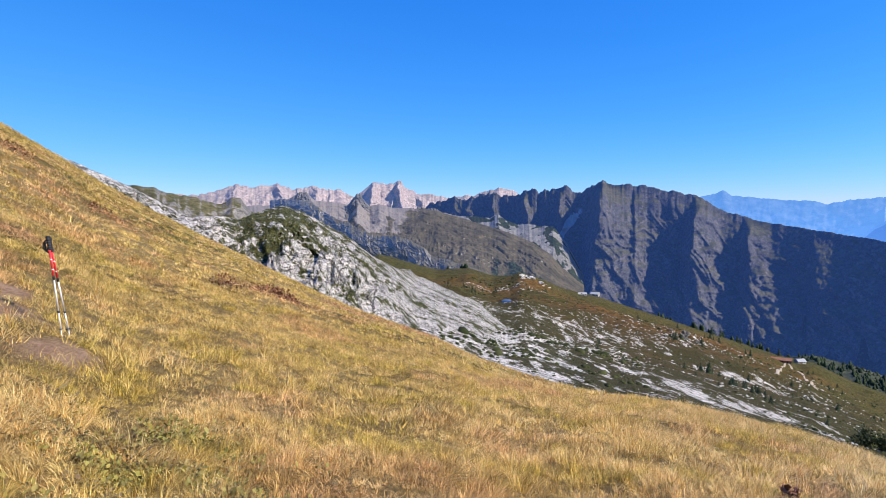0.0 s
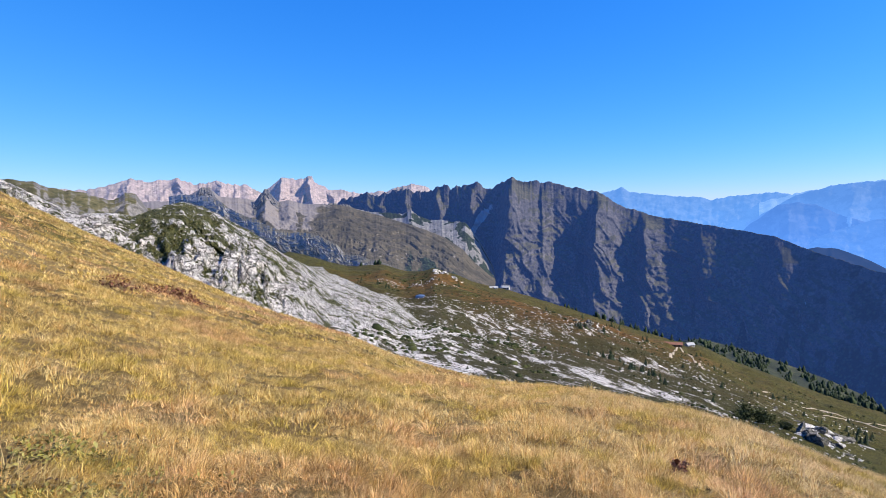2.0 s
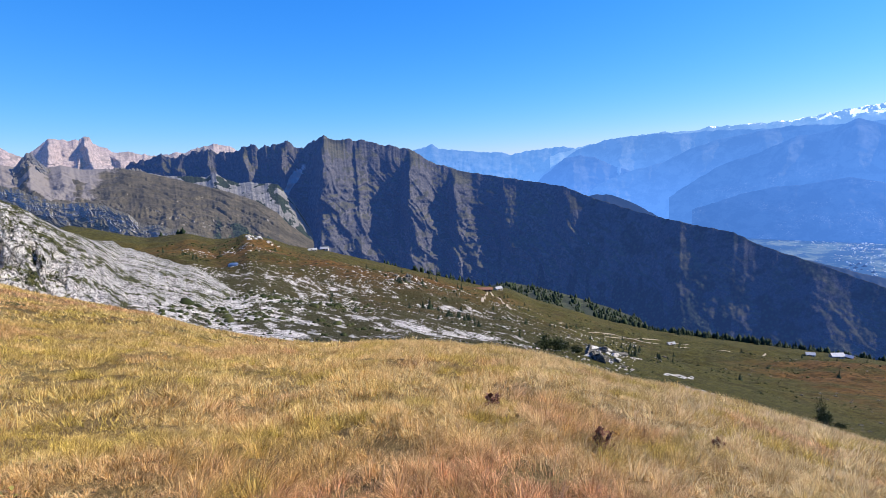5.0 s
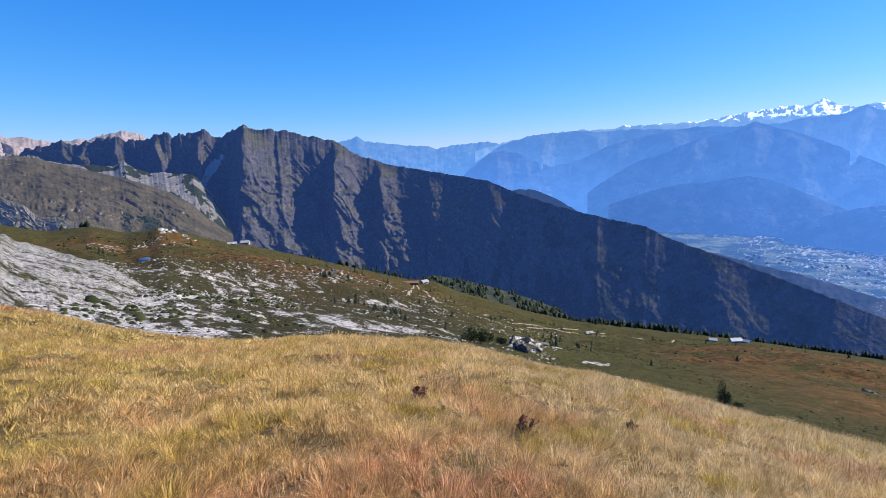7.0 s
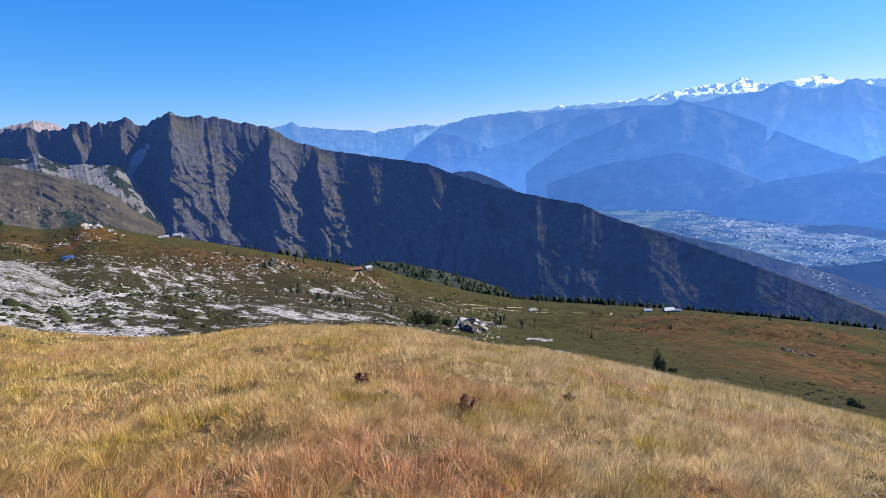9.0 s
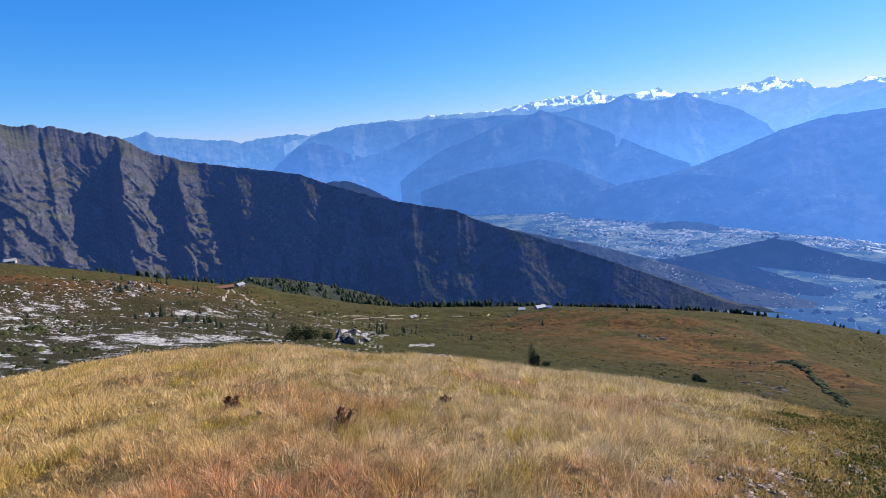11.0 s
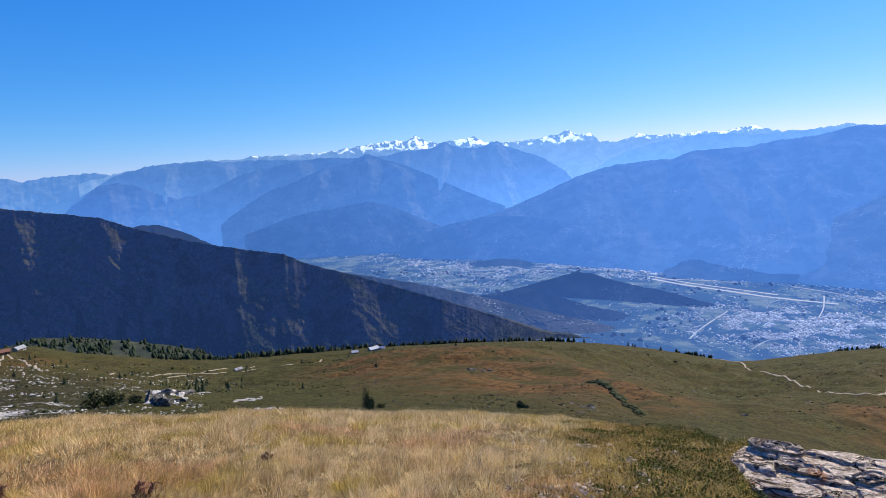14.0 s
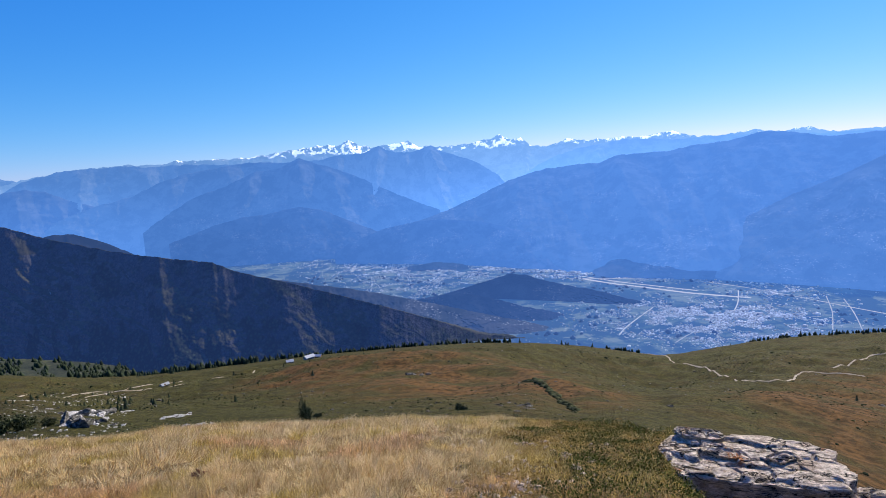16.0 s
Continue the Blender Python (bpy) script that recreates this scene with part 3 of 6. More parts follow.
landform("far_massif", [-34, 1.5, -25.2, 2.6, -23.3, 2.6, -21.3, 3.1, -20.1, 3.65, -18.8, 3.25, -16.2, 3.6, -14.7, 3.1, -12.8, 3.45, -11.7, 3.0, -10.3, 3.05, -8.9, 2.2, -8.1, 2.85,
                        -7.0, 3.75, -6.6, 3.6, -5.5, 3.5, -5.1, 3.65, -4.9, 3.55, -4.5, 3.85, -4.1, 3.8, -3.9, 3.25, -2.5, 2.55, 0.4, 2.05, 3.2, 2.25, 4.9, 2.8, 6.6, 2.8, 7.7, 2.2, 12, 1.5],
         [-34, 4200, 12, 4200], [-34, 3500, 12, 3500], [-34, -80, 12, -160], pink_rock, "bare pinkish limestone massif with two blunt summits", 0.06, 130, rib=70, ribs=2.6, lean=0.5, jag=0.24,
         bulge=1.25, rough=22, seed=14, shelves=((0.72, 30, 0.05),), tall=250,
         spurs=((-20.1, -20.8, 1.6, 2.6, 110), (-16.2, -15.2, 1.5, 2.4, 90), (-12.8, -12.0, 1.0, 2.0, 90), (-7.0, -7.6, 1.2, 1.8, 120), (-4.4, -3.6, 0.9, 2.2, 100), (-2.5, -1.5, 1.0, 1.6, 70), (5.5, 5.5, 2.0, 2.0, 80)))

slope_rock = rock_face_material("cliff_alp", (0.125, 0.115, 0.11), (0.25, 0.225, 0.205), (0.056, 0.048, 0.030), (0.098, 0.081, 0.052), 0.42, 0.014, haze_glow=(0.014, 0.024, 0.055), scree=(0.205, 0.180, 0.165))
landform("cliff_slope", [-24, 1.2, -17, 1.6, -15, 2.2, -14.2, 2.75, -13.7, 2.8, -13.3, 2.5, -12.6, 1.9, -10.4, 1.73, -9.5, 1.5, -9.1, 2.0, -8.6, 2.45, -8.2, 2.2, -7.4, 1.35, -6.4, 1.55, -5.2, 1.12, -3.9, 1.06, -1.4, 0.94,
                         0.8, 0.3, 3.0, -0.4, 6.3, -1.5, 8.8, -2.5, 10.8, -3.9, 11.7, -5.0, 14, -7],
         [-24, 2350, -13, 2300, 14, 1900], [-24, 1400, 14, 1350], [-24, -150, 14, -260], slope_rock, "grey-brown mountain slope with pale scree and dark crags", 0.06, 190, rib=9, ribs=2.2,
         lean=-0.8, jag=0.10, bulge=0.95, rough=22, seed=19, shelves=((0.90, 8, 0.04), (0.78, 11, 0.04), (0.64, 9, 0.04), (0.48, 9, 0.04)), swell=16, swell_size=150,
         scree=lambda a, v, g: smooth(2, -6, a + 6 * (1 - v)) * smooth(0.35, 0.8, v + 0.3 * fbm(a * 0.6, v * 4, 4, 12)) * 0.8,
         wood_shade=lambda a, v, g: smooth(2, 7, a) * (1 - smooth(0.35, 0.7, v + 0.3 * fbm(a * 0.7, v * 3, 3, 15))) * 0.8)
crag_rock = rock_face_material("dark_crag", (0.07, 0.07, 0.078), (0.16, 0.15, 0.15), (0.10, 0.09, 0.07), (0.16, 0.14, 0.11), 0.75, 0.03, haze_glow=(0.018, 0.030, 0.07))
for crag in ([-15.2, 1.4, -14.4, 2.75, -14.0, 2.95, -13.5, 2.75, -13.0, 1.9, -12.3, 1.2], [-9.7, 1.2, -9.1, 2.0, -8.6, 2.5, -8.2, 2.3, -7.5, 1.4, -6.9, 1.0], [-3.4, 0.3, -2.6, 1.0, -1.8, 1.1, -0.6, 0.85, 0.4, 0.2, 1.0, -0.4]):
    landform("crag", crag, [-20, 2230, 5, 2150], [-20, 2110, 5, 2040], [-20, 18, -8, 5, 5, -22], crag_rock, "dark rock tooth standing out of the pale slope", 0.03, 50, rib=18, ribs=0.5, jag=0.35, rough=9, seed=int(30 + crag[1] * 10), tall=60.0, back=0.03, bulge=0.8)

scree_mat = rock_face_material("pale_scree", (0.13, 0.125, 0.125), (0.23, 0.22, 0.215), (0.15, 0.145, 0.14), (0.23, 0.22, 0.21), 0.70, 0.03, haze_glow=(0.014, 0.024, 0.055))
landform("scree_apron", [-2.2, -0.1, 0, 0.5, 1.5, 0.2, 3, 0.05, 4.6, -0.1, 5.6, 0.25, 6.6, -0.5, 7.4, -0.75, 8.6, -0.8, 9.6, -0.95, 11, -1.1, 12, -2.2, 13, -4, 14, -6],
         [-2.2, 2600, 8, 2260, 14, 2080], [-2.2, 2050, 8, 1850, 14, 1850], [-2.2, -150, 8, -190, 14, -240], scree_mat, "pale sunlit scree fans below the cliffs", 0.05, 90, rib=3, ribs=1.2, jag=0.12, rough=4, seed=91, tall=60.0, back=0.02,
         # forest below; the upper patches use its dark colour to paint shadowed rock
         wood_shade=lambda a, v, g: np.maximum((1 - smooth(0.3, 0.6, v + 0.4 * fbm(a * 0.8, v * 2, 4, 9))) * 0.9, smooth(0.0, 0.2, fbm(a * 0.45 + v * 2, v * 5 - a * 0.5, 4, 19)) * smooth(0.5, 0.7, v)))

band_rock = rock_face_material("cliff_band_rock", (0.15, 0.15, 0.16), (0.33, 0.32, 0.315), (0.085, 0.075, 0.045), (0.14, 0.12, 0.075), 0.72, 0.05, haze_glow=(0.014, 0.026, 0.065), scree=(0.115, 0.10, 0.062))
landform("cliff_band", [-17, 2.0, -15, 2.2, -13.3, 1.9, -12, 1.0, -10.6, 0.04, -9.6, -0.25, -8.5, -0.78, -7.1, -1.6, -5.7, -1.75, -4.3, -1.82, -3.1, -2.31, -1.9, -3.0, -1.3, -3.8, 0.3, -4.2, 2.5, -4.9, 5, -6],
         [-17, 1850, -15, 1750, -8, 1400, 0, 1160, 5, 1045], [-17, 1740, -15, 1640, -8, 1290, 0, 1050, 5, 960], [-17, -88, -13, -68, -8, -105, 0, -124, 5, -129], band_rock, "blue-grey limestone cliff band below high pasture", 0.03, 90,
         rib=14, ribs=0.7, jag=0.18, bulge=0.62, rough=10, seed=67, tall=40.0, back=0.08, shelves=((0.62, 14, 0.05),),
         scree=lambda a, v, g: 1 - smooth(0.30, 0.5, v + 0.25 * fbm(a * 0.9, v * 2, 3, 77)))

terrace_rock = rock_face_material("low_pasture", (0.06, 0.06, 0.045), (0.13, 0.12, 0.09), (0.030, 0.036, 0.012), (0.075, 0.074, 0.028), 0.3, 0.02, haze_glow=(0.008, 0.015, 0.040))
landform("low_terrace", [28, -13.4, 31, -12.6, 33.5, -12.2, 35, -12.5, 37, -12.9, 40, -13.7, 43, -14.6, 46, -15.6, 48, -17], [28, 1250, 48, 1250], [28, 900, 48, 900], [28, -300, 48, -330],
         terrace_rock, "green pasture terrace with trees below the ridge", 0.15, 40, rib=0, rough=4, seed=83, jag=0.05, tall=20.0, swell=8, swell_size=80, back=0.05)

dark_rock = rock_face_material("dark_ridge", (0.048, 0.048, 0.054), (0.112, 0.104, 0.098), (0.042, 0.042, 0.024), (0.088, 0.080, 0.044), 0.70, 0.013, haze_glow=(0.012, 0.028, 0.094))
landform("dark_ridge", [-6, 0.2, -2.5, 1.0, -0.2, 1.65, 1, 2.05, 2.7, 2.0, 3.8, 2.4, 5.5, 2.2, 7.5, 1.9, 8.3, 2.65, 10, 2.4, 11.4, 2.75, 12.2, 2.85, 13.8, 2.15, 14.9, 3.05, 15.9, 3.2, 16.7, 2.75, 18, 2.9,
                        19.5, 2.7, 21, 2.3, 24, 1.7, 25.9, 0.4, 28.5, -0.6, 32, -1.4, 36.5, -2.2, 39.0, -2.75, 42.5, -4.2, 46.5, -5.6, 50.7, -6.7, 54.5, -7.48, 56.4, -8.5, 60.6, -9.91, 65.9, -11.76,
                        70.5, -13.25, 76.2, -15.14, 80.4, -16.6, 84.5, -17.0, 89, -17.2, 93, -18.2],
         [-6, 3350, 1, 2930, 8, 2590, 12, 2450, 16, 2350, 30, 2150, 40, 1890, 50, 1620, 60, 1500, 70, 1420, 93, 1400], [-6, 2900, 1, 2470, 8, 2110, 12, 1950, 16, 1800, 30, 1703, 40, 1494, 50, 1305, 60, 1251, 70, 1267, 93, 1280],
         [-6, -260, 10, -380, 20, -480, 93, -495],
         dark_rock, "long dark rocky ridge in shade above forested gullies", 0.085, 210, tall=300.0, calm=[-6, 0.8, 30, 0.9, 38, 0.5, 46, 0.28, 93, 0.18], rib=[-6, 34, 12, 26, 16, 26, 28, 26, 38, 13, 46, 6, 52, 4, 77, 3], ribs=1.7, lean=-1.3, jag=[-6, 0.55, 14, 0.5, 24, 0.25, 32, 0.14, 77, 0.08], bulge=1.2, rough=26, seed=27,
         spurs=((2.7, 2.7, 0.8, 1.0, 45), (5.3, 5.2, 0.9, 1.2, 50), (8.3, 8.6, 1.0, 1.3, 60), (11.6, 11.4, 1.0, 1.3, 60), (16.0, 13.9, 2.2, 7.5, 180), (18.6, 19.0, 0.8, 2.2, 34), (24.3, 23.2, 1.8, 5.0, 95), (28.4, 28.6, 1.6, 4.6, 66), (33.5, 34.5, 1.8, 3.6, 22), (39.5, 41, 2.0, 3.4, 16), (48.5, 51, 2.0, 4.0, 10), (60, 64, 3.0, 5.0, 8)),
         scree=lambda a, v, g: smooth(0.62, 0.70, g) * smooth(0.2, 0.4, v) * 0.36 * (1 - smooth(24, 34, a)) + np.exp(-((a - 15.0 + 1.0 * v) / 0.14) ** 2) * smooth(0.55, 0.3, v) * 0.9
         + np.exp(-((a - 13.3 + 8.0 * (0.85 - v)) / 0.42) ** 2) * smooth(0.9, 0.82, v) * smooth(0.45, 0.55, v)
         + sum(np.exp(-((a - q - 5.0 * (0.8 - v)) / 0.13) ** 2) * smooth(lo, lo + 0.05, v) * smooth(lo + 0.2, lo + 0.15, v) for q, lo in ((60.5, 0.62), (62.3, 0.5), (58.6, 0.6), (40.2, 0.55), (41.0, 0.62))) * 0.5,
         wood_shade=lambda a, v, g: np.clip((1 - smooth(0.15, 0.5, v + 0.2 * fbm(a * 0.8, v * 3, 3, 8))) * 0.66 + smooth(30, 46, a + 5 * fbm(a * 0.5, v * 2, 3, 3)) * 0.5, 0, 1))

# ranges beyond the valley, their blue haze emitted by the materials
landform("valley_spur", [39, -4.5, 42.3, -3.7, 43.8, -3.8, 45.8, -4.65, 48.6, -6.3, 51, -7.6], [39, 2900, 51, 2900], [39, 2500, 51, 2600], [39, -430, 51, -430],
         far_material("spur_haze", (0.024, 0.068, 0.22), -430, 0, cover=0.17), "dark wooded spur at the bend of the valley", 0.15, 24, rib=30, ribs=3, seed=31, rough=10, jag=0.1)
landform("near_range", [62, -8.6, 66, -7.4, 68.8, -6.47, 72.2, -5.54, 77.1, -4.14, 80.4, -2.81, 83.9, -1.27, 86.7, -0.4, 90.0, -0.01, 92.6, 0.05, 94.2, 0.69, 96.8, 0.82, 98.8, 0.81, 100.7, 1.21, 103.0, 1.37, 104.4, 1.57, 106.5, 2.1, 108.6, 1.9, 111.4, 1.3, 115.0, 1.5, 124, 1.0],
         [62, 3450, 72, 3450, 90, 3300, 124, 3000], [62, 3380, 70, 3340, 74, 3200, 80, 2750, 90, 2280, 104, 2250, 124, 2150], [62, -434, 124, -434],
         far_material("near_range_haze", (0.079, 0.225, 0.657), -430, 60, 0.30, cover=0.28, deep=0.92), "hazy wooded mountain with hamlets and a ski run", 0.11, 100, rib=70, ribs=5, lean=-0.4, seed=37, rough=14, jag=0.10,
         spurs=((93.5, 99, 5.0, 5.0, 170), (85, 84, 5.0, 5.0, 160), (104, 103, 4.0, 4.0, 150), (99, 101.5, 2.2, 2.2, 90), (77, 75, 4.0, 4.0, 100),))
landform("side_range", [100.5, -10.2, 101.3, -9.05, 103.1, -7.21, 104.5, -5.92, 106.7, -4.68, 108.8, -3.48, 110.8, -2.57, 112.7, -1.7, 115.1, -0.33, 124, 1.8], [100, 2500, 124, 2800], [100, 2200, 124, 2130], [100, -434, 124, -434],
         far_material("side_range_haze", (0.071, 0.198, 0.574), -430, 60, 0.32, cover=0.28, deep=0.94), "hazy mountain flank with scattered hamlets", 0.11, 80, rib=40, ribs=5, seed=41, rough=14, jag=0.1,
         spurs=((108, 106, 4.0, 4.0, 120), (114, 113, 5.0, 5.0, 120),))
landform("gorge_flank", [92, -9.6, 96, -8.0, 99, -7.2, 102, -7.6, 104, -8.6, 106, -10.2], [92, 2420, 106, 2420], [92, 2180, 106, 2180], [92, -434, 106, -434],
         far_material("gorge_flank_haze", (0.062, 0.178, 0.535), -430, 0, 0.34, cover=0.28, deep=0.88), "hazy wooded terrace above the valley floor", 0.11, 50, rib=30, ribs=3, seed=45, rough=12, jag=0.12)
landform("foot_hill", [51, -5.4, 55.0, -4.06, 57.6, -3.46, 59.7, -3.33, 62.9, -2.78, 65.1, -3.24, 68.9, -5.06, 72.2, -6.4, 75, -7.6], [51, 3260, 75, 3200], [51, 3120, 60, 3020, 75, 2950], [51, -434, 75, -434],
         far_material("foot_hill_haze", (0.075, 0.221, 0.660), -430, 0, 0.26, cover=0.28, deep=0.90), "hazy wooded foothill above the valley", 0.11, 60, rib=24, ribs=3, seed=49, rough=12, jag=0.1)
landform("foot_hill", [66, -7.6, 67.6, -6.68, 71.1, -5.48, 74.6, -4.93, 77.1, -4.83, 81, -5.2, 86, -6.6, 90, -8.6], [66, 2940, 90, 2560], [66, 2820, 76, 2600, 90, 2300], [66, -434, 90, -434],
         far_material("low_hill_haze", (0.074, 0.219, 0.659), -430, 0, 0.30, cover=0.28, deep=0.88), "low hazy wooded hill with hamlets", 0.11, 50, rib=30, ribs=3, seed=50, rough=12, jag=0.1)
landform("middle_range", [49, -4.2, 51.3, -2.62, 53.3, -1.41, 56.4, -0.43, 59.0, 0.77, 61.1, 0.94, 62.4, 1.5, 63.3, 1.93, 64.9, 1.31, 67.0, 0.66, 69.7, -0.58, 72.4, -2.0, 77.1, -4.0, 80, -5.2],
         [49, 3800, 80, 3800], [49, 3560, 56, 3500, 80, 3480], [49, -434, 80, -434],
         far_material("middle_range_haze", (0.080, 0.232, 0.667), -430, 150, 0.22, cover=0.33, deep=1.10), "hazy blue mountain above the valley town", 0.11, 90, rib=70, ribs=4, lean=-0.4, seed=43, rough=16, jag=0.12,
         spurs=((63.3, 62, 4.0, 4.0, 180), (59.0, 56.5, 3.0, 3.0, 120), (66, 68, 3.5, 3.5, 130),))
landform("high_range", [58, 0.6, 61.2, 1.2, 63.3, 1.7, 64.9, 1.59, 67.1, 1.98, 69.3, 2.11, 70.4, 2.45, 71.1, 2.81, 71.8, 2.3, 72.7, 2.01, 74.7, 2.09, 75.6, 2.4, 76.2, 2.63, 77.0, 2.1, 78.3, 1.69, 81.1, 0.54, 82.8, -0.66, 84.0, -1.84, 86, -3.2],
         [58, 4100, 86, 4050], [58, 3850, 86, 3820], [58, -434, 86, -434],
         far_material("high_range_haze", (0.103, 0.273, 0.724), -430, 150, 0.12, cover=0.44, deep=1.50), "hazy blue high ridge with bare tops", 0.10, 90, rib=70, ribs=3.5, lean=-0.5, seed=44, rough=18, jag=0.14,
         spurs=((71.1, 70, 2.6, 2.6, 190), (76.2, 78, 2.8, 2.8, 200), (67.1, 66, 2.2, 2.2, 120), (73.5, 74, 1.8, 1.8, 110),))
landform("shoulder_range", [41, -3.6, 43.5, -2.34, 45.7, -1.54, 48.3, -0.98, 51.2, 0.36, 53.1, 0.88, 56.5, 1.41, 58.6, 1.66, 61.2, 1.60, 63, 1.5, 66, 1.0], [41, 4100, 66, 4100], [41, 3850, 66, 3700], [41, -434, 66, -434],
         far_material("shoulder_range_haze", (0.089, 0.250, 0.694), -430, 150, 0.1, cover=0.39, deep=1.40), "hazy blue mountain shoulder", 0.11, 70, rib=70, ribs=4, seed=46, rough=18, jag=0.12, spurs=((57, 55, 3.5, 3.5, 150), (52, 50, 3.0, 3.0, 120),))
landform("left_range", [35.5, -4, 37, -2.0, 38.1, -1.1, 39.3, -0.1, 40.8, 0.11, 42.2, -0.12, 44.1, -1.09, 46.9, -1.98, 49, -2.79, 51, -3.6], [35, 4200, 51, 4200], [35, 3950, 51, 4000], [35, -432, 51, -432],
         far_material("left_range_haze", (0.082, 0.236, 0.683), -430, 150, cover=0.33, deep=1.40), "hazy blue shoulder of a far mountain", 0.11, 50, rib=60, ribs=3, seed=47, rough=18, jag=0.12, spurs=((40.5, 40, 2.5, 2.5, 120),))
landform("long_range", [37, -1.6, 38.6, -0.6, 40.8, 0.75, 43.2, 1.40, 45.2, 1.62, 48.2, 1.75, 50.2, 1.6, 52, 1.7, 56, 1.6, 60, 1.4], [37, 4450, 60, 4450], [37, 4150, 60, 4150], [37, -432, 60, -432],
         far_material("long_range_haze", (0.107, 0.286, 0.751), -430, 150, cover=0.44, deep=1.50), "long hazy blue range", 0.10, 70, rib=60, ribs=3, seed=48, rough=18, jag=0.16, spurs=((45, 44, 2.5, 2.5, 140), (50, 49, 2.5, 2.5, 140),))
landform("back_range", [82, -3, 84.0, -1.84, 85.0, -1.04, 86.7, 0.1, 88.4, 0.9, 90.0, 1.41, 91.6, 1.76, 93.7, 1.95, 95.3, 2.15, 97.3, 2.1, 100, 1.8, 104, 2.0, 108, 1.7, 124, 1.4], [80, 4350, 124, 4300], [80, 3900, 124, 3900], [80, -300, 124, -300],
         far_material("back_range_haze", (0.143, 0.349, 0.870), -300, 200, cover=0.44, deep=1.60), "pale blue mountain behind a side valley", 0.10, 70, rib=70, ribs=3.5, seed=53, rough=20, jag=0.15, spurs=((93, 91, 3.0, 3.0, 160),))
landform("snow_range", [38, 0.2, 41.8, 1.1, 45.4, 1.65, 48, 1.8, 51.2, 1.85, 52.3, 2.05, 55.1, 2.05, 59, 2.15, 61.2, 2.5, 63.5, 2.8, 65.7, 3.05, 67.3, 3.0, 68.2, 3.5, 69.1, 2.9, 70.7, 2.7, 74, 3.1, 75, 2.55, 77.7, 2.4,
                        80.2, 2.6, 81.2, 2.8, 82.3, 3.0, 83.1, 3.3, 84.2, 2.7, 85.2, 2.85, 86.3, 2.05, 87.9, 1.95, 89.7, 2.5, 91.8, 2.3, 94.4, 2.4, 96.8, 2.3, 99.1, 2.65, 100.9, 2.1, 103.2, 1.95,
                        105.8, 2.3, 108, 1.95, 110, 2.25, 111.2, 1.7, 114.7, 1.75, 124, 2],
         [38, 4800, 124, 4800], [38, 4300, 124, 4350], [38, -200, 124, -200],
         far_material("snow_range_haze", (0.17, 0.37, 0.80), -200, 240, 0.0, 148.0, 0.7, 1.25), "far snow-capped high peaks in blue haze", 0.13, 50, rib=60, ribs=2.5, seed=59, rough=30, jag=0.2)
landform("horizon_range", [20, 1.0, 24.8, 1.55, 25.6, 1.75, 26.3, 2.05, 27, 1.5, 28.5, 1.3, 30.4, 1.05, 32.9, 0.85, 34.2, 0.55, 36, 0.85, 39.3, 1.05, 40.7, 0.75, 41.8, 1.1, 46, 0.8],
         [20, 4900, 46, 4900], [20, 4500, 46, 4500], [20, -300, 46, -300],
         far_material("horizon_range_haze", (0.115, 0.31, 0.78), -300, 200, 0.0, 150.0, 0.5, 1.2), "far blue range with one pointed snowy peak", 0.09, 40, rib=50, ribs=3, seed=61, rough=25, jag=0.15)


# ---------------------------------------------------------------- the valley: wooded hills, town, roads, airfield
# hills and tree belts of the plain emit their blue haze
wood_haze = far_material("wooded_hill_haze", (0.030, 0.080, 0.250), -430, -300, 0.12, cover=0.08)
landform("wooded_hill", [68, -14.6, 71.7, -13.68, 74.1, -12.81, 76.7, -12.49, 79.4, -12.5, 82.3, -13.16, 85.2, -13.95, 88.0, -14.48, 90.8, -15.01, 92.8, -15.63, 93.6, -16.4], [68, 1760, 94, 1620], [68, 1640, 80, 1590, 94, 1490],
         [68, -434, 94, -434], wood_haze, "dark wooded hill on the valley floor", 0.1, 40, rib=14, ribs=2.5, rough=9, seed=71, jag=0.10, tall=20.0, back=0.06)
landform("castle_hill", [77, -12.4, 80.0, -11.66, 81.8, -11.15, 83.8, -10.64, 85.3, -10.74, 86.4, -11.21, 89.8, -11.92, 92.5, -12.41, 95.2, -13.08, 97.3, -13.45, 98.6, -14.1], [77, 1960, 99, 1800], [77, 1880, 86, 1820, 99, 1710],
         [77, -434, 99, -434], wood_haze, "long dark wooded hill beside the airfield", 0.1, 40, rib=10, ribs=2.5, rough=8, seed=73, jag=0.10, tall=20.0, back=0.05)
landform("town_hill", [71.5, -9.8, 74, -9.35, 76.5, -9.15, 78.5, -9.4, 81, -10.0], [71, 2560, 81, 2500], [71, 2460, 81, 2400], [71, -433, 81, -433], far_material("town_hill_haze", (0.046, 0.125, 0.37), -430, -300, 0.2, cover=0.1), "small wooded hill beside the town", 0.1, 24, rib=6, ribs=1.5, rough=6, seed=74, jag=0.08, tall=20.0, back=0.04)
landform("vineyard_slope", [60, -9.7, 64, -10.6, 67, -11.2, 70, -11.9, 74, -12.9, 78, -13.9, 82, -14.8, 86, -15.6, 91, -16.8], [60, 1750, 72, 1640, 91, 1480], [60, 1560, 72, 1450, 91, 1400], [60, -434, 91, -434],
         far_material("vineyard_haze", (0.026, 0.066, 0.205), -440, -300, 0.6, cover=0.45), "slope of woods, vineyards and hamlets above the plain", 0.1, 50, rib=20, ribs=2.5, rough=10, seed=75, jag=0.08, tall=20.0, back=0.05)


